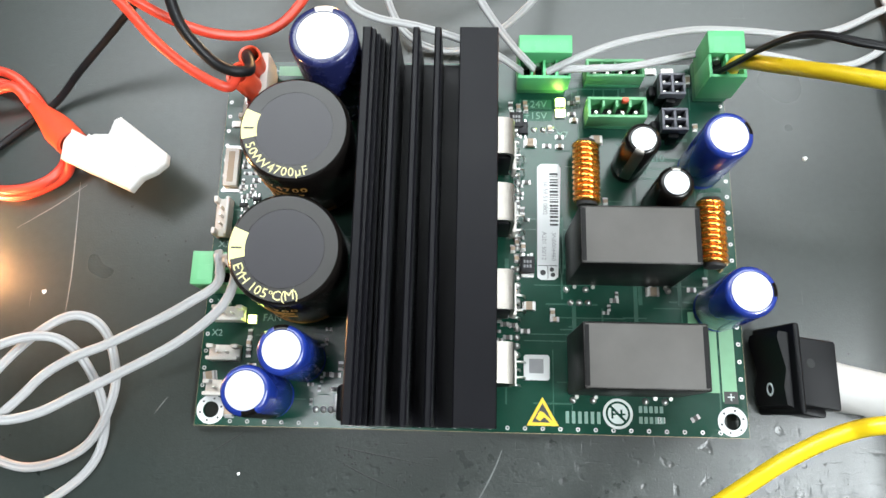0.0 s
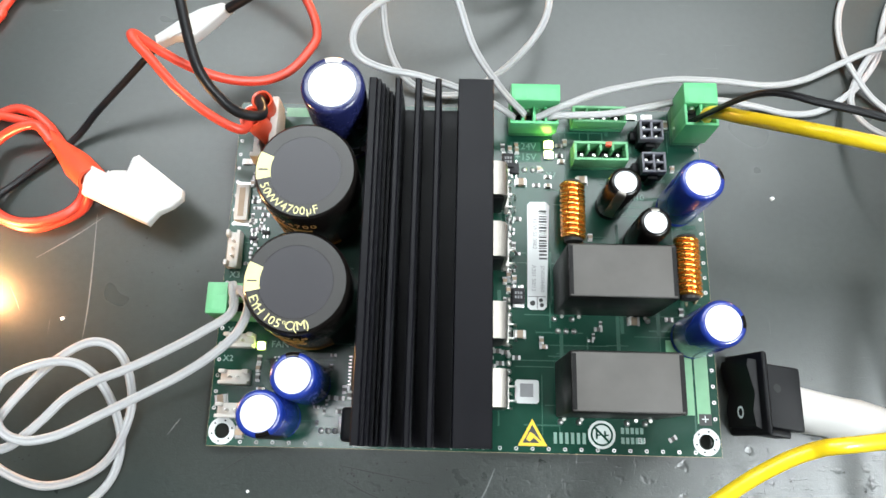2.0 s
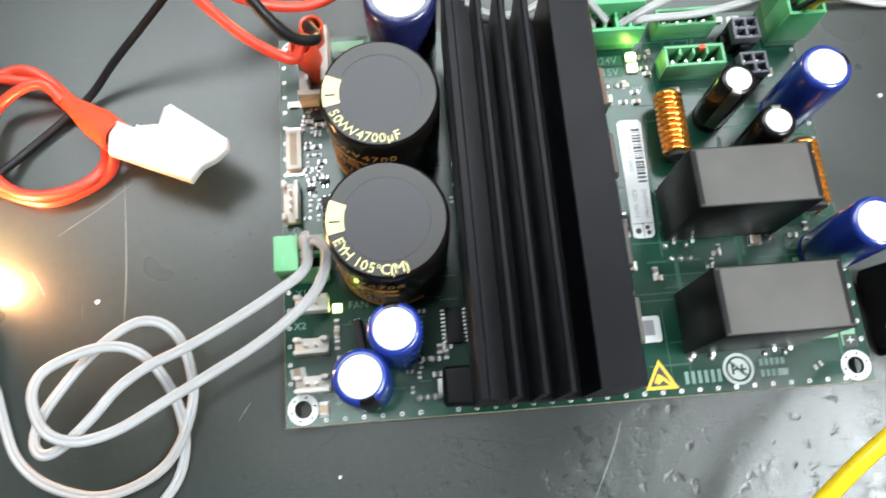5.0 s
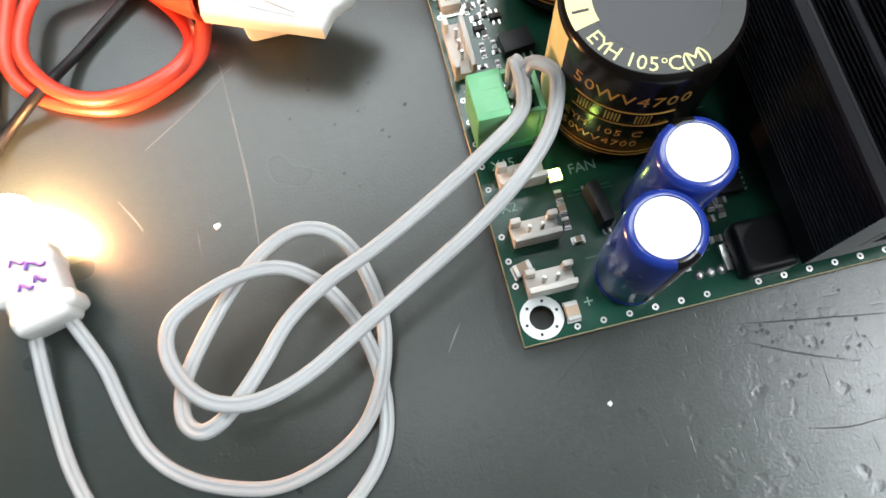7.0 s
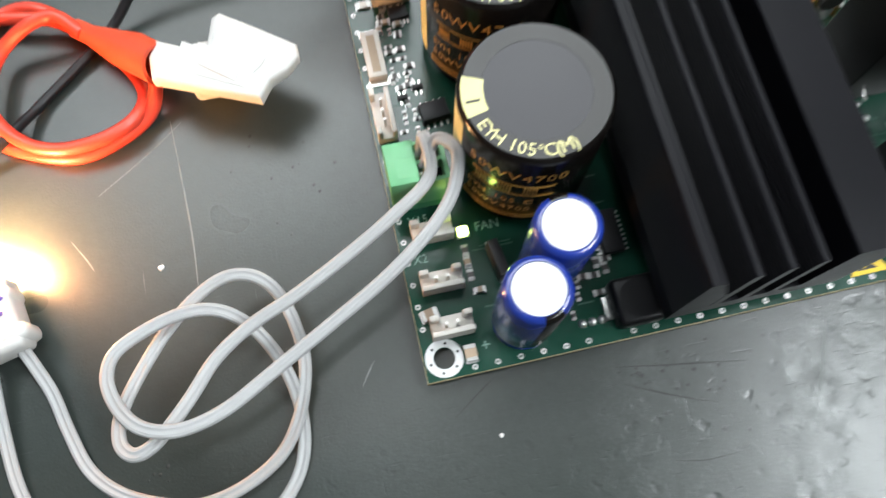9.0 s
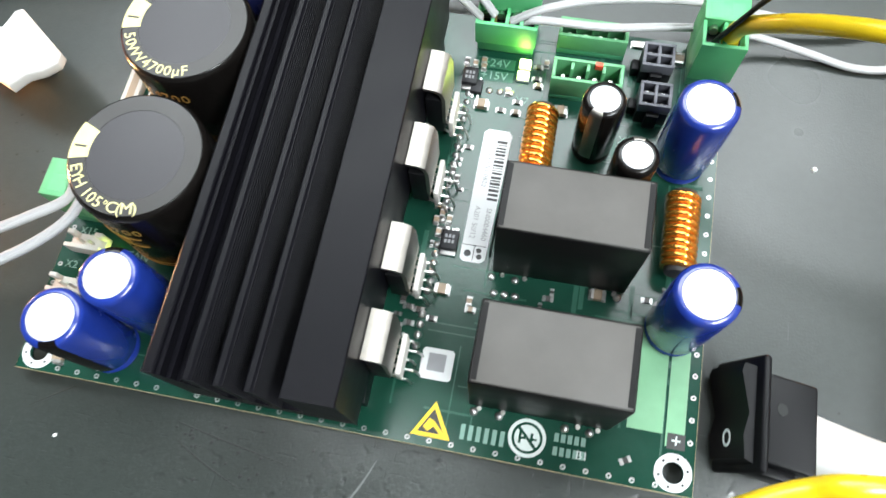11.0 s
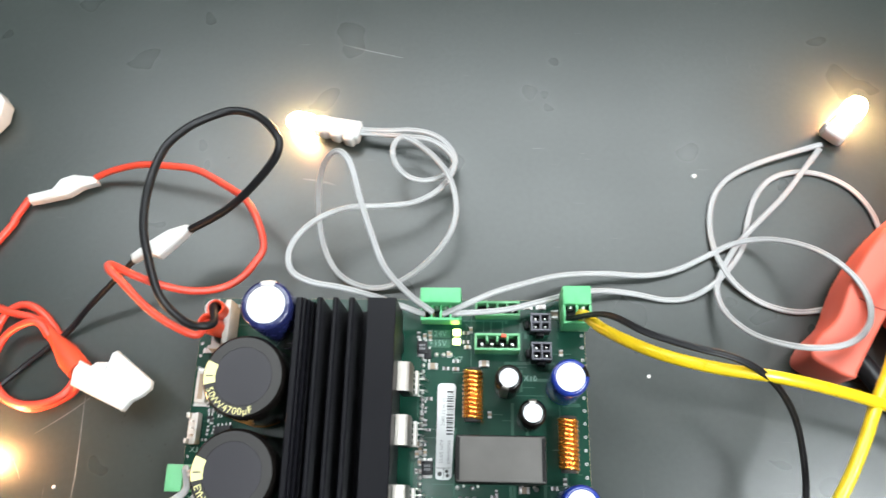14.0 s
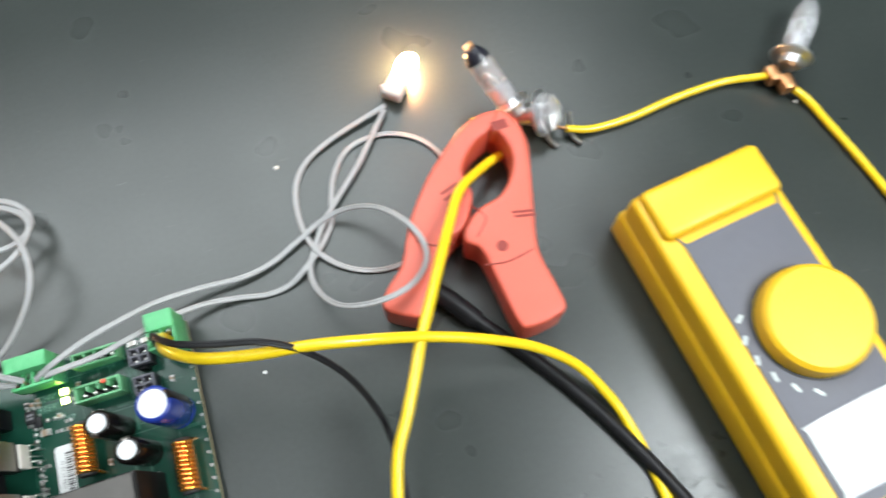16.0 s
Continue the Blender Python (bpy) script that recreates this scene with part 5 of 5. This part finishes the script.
def halogen_bulb(loc, toward, label, tip=True):
    """An unlit halogen bulb with a bright metal collar."""
    hb = thing("halogen_bulb", label, "bulb", group="unlit halogen bulbs")
    d = Vector(toward).normalized()
    glass = lathe([(4.6, 0), (5.4, 3), (5.6, 8), (5.6, 20), (5.2, 25), (3.4, 28.5), (0, 30)], 28)
    part("envelope", lie(glass, loc, d), "glass", hb, "clear glass envelope")
    part("filament_post", lie(box(-0.4, 0.4, -2.4, -1.6, 0, 16), loc, d), "tin", hb)
    part("filament_post", lie(box(-0.4, 0.4, 1.6, 2.4, 0, 13), loc, d), "tin", hb)
    part("filament", lie(tube([(0, -2, 15), (0, -1, 16.5), (0, 1, 12.5), (0, 2, 13)], 0.5, 6, 6), loc, d), "tin", hb)
    part("inner_shield", lie(lathe([(3.2, 1.0), (3.8, 4.0), (3.6, 9.5), (2.8, 9.5), (2.9, 4.0), (2.4, 1.0), (3.2, 1.0)], 16), loc, d), "alu", hb)
    if tip:
        part("black_tip", lie(lathe([(5.75, 23), (5.45, 25.3), (3.6, 28.9), (0, 30.4)], 24), loc, d), "burnt", hb, "blackened tip")
    part("collar", lie(lathe([(0, -7), (4.6, -7), (5.0, -3), (8.5, -2.2), (8.8, -1.2), (5.4, -0.6), (5.2, 1.2), (4.2, 1.6), (0, 1.6)], 28), loc, d), "chrome", hb, "bright metal collar")
    return hb, d


hb, d = halogen_bulb((320.0, 168.0, 14.0), (-0.393, 0.705, 0.590), "clear halogen bulb with a blackened tip, unlit")
part("contact_plate", lie(box(-2.2, 2.2, -0.3, 0.3, 25, 32, 0.1), (320.0, 168.0, 14.0), d), "brass", hb, "copper contact strip")
part("flange", lie(lathe([(0, 0), (5.2, 0), (8.6, 2.2), (10.4, 2.8), (10.6, 3.8), (9.4, 4.2), (6.4, 2.6), (5.2, 2.2), (0, 2.0)], 36), (330.0, 161.0, 9.5), (0.80, -0.42, 0.42)), "chrome", hb, "round bright metal flange")
part("neck", lie(lathe([(4.6, -9), (4.9, -4), (5.4, 0.4), (0, 0.5)], 24), (330.0, 161.0, 9.5), (0.80, -0.42, 0.42)), "chrome", hb)
part("hood", lie(lathe([(6.0, 4.4), (9.0, 4.2), (8.2, 9.0), (5.0, 11.6), (0, 12.4)], 28), (330.0, 161.0, 9.5), (0.80, -0.42, 0.42)), "glass", hb, "clear glass dome")
for off in ((334, 151, 3), (345, 149, 3)):
    part("lug", tube([(off[0] + 1, off[1] + 9, 8), off, (off[0] + 3, off[1] - 5, 1.4)], 1.1, 4, 8), "tin", hb, "bent tin lug")
hb3, d3 = halogen_bulb((454.0, 153.0, 10.5), (0.66, 0.75, 0.05), "halogen bulb with a wide bright flange, unlit", tip=False)
part("flange", lie(lathe([(0, -2.6), (9.0, -2.6), (9.4, -2.0), (9.0, -1.2), (6.0, -1.0), (0, -1.0)], 24), (454.0, 153.0, 10.5), d3), "chrome", hb3, "wide bright flange")
for bx in ((443.0, 147.0), (447.0, 141.0)):
    part("terminal_lug", box(bx[0] - 2.6, bx[0] + 2.6, bx[1] - 3.4, bx[1] + 4.6, 2.0, 9.0, 0.8), "brass", hb3, "tarnished copper lug")
c = cable("yellow_lead", "yellow lead joining two halogen bulbs", [(343, 151.5, 5), (355.0, 149.0, 2.4), (374.0, 149.0, 2.2), (397.0, 152.0, 2.2), (420.0, 153.0, 2.4), (435.0, 150.0, 4.0), (442.0, 148.0, 5.5)], 1.8, "yellow", group="thick yellow leads")
bare_end(c, [(343, 151.5, 5), (339, 153.5, 5.5), (335, 155, 6)], 0.8)
cable("yellow_lead", "yellow lead leaving the flanged bulb", [(450.0, 138.0, 5.0), (455.0, 131.0, 3.0), (459.0, 117.0, 2.2), (463.0, 101.0, 2.2), (466.0, 87.0, 2.2), (474.0, 47.0, 2.2), (486.0, -13.0, 2.2)], 1.8, "yellow", group="thick yellow leads")


# ---- current clamp ----
def current_clamp():
    cl = thing("current_clamp", "red plastic current clamp with open handle legs", "current clamp")
    left = [(311.5, 160), (303, 160), (292, 155), (274, 139), (261, 122), (253, 106), (244.5, 98), (241, 91), (246, 86.5), (255, 82.5), (258.5, 87), (272.5, 108), (281, 113), (286, 119), (289.5, 127), (289, 138), (297, 147.5), (305, 151.5), (311, 156)]
    right = [(311.8, 160), (317.5, 154), (319, 143), (316.5, 131), (311.5, 113), (307, 95), (308.5, 80), (309, 69.5), (302, 66.5), (292, 66), (289, 70), (287, 88), (285, 102), (280, 107), (282, 113), (290, 119), (300, 122), (307, 129), (311, 139), (309, 149), (306, 151.6)]
    part("fixed_jaw", shape(closed(right, 4), 3.0, 25.5, 1.6), "clamp", cl)
    part("moving_jaw", shape(closed(left, 4), 3.5, 25.0, 1.6), "clamp", cl)
    part("pivot", disc(2.3, 25.3, 25.8, 293.5, 100.5, 20), "clampdark", cl, "dark pivot recess")
    for pts in ([(284, 95, 25.5), (294, 93.6, 25.5), (305, 95.5, 25.4)], [(262, 113, 25), (268, 109, 25), (275, 107.5, 25)], [(287, 121, 25.4), (291, 114, 25.4), (285, 107, 25.4)]):
        part("seam", tube(pts, 0.35, 6, 6), "clampdark", cl)
    for x, y, ang in ((281, 131, 20), (281.5, 128, 20), (282, 125.3, 20), (306, 112, -12), (306.5, 110, -12)):
        b = box(-4.2, 4.2, -0.6, 0.6, 0, 0.1)
        bmesh.ops.transform(b, matrix=Matrix.Translation((x, y, 25.5 if x > 300 else 25.0)) @ Matrix.Rotation(radians(ang), 4, "Z"), verts=b.verts)
        part("printed_bar", b, "clampdark", cl, smooth=False)
    part("printed_square", box(307, 313.5, 150.0, 154.5, 25.5, 25.56), "clampdark", cl, smooth=False)
    part("jaw_pad", box(300, 305, 157, 160.5, 19, 23, 0.6), "yel", cl, "yellow jaw insert")
    part("core_foot", box(268, 274, 118, 124, 0, 4.0, 0.5), "clamp", cl)
    part("core_foot", box(298, 304, 72, 80, 0, 4.0, 0.5), "clamp", cl)
    part("strain_relief", tube([(262, 97, 8), (268, 90, 8), (276, 79, 6)], 4.2, 8, 14, scales=None), "black", cl, "black ribbed strain relief")
    cl.location = (-0.0005, 0.0005, 0)
    return cl


current_clamp()
cable("clamp_cable", "thick black cable of the current clamp", [(270, 87, 8), (277, 78, 5.5), (286, 67, 3.4), (302, 44, 3), (316, 19, 3), (332, -17, 3), (350, -70, 3)], 3.0, "black")


# ---- meter ----
def multimeter():
    mm = thing("multimeter", "yellow hand-held meter with a big round knob", "multimeter", (346.2, 96.4, 0), 7.2)
    # local: x across, y down the length is negative
    w, ln = 57.0, 150.0
    part("holster", box(-1.5, w + 1.5, -ln, 6.0, 0.3, 20, 3.0, 3), "meter", mm, "yellow rubber holster")
    part("body", box(0, w, -ln + 2, 5.0, 12, 34.5, 3.2, 4), "meter", mm)
    part("end_cap", box(3.0, w - 1.0, -17.5, 4.6, 30, 38.5, 3.0, 4), "meter", mm, "raised yellow end")
    part("faceplate", shape(closed([(10, -21), (51, -21), (52, -22), (52, -128), (51, -129), (10, -129), (9, -128), (9, -22)], 2), 34.0, 35.2, 0.3), "meterplate", mm, "dark grey faceplate")
    knob = part("knob", lathe([(0, 34), (21.0, 34), (21.0, 37), (20.2, 42), (18.6, 43.4), (0, 43.8)], 56, 35.5, -66.5), "meter", mm, "large round yellow knob")
    part("knob_groove", lathe([(21.1, 35.1), (22.0, 35.1), (22.0, 35.5), (21.1, 35.5), (21.1, 35.1)], 56, 35.5, -66.5), "ink", knob)
    part("display", shape(closed([(13, -98), (47, -98), (49.5, -100.5), (49.5, -122), (48, -124), (13, -124), (11.5, -122), (11.5, -100)], 3), 35.0, 35.9, 0.25), "lcd", mm, "pale reflective display")
    part("display_shade", box(13, 48, -124.2, -119.5, 35.86, 35.95), "score", mm, smooth=False)
    for a in (178, 196, 214, 232, 250, 268):
        x, y = 35.5 + 26.0 * math.cos(radians(a - 25)), -66.5 + 26.0 * math.sin(radians(a - 25))
        b = box(-1.8, 1.8, -0.7, 0.7, 35.2, 35.26)
        bmesh.ops.transform(b, matrix=Matrix.Translation((x, y, 0)) @ Matrix.Rotation(radians(a - 25 + 60), 4, "Z"), verts=b.verts)
        part("dial_mark", b, "silk", mm, smooth=False)
    for x in (16, 40):
        part("socket", lathe([(2.2, 34), (4.6, 34), (4.6, 37), (2.2, 37), (2.2, 34)], 24, x, -139), "blackplast", mm, "black jack socket")
    part("button", box(24, 34, -133.5, -129.5, 34, 36.4, 0.8), "lcd", mm)


multimeter()


# ---- rocker switch ----
def rocker_switch():
    rs = thing("rocker_switch", "black rocker switch lying on its side, taped leads", "switch")
    part("bezel", box(165.6, 167.6, 6.0, 31.0, 0.2, 24.5, 0.9, 3), "blackplast", rs)
    part("body", box(167.4, 180.0, 8.6, 27.6, 2.0, 22.0, 0.7, 3), "blackplast", rs)
    prof = [(165.8, 7.6), (163.6, 8.2), (163.0, 13), (164.2, 18), (162.0, 26.5), (162.6, 28.4), (165.8, 28.4)]
    part("rocker", sweep([Vector((0, 0, 4.0)), Vector((0, 0, 21.0))], [(-x, y) for x, y in prof], up=(0, 1, 0)), "blackplast", rs)
    part("off_mark", lie(lathe([(1.3, 0), (1.9, 0), (1.9, 0.15), (1.3, 0.15), (1.3, 0)], 20), (163.05, 12.5, 13), (-1, 0, 0)), "silk", rs, "white ring mark")
    part("clip_recess", disc(1.3, 21.9, 22.15, 171.5, 20.5, 14), "hole", rs)
    part("latch", box(169, 178, 6.6, 8.7, 7, 17, 0.5), "blackplast", rs)
    tape = lie(lathe([(0, 0), (6.2, 0.4), (7.0, 4), (6.4, 12), (7.2, 22), (6.0, 34), (3.0, 38), (0, 38.5)], 20, wobble=0.08), (180.5, 16, 7.4), (1, -0.22, -0.02))
    part("tape_wrap", tape, "tape", rs, "bulky white tape")
    part("lead", tube([(214, 10, 6), (226, 4, 2), (250, -10, 1.2), (300, -40, 1.2)], 1.1, 8, 8), "black", rs)
    # the switch leans back on its lower edge
    lean = Matrix.Identity(4)
    lean[0][0], lean[0][2], lean[0][3] = 0.86, 0.22, 0.0222
    lean[1][0], lean[1][3] = -0.12, 0.0207
    lean[2][2] = 0.66
    for ob in rs.children:
        if ob.name.split(".")[0] not in ("tape_wrap", "lead"):
            ob.data.transform(lean)


rocker_switch()

# ---- crumbs on the bench ----
for i, (x, y, s) in enumerate(((185.8, 86.8, 0.8), (-53.6, 39.4, 0.75), (13.0, -13.6, 0.5), (212, 176, 1.1), (451.0, 134.0, 1.0), (-112, -10, 0.5))):
    cr = part("crumb", lathe([(0, 0), (s, 0.05), (s * 0.8, s * 0.6), (0, s * 0.8)], 7, wobble=0.2), "crumb")
    cr.location = (x / 1000, y / 1000, 0)
    tagged(cr, "tiny white crumb on the bench", "crumb", "white crumbs")
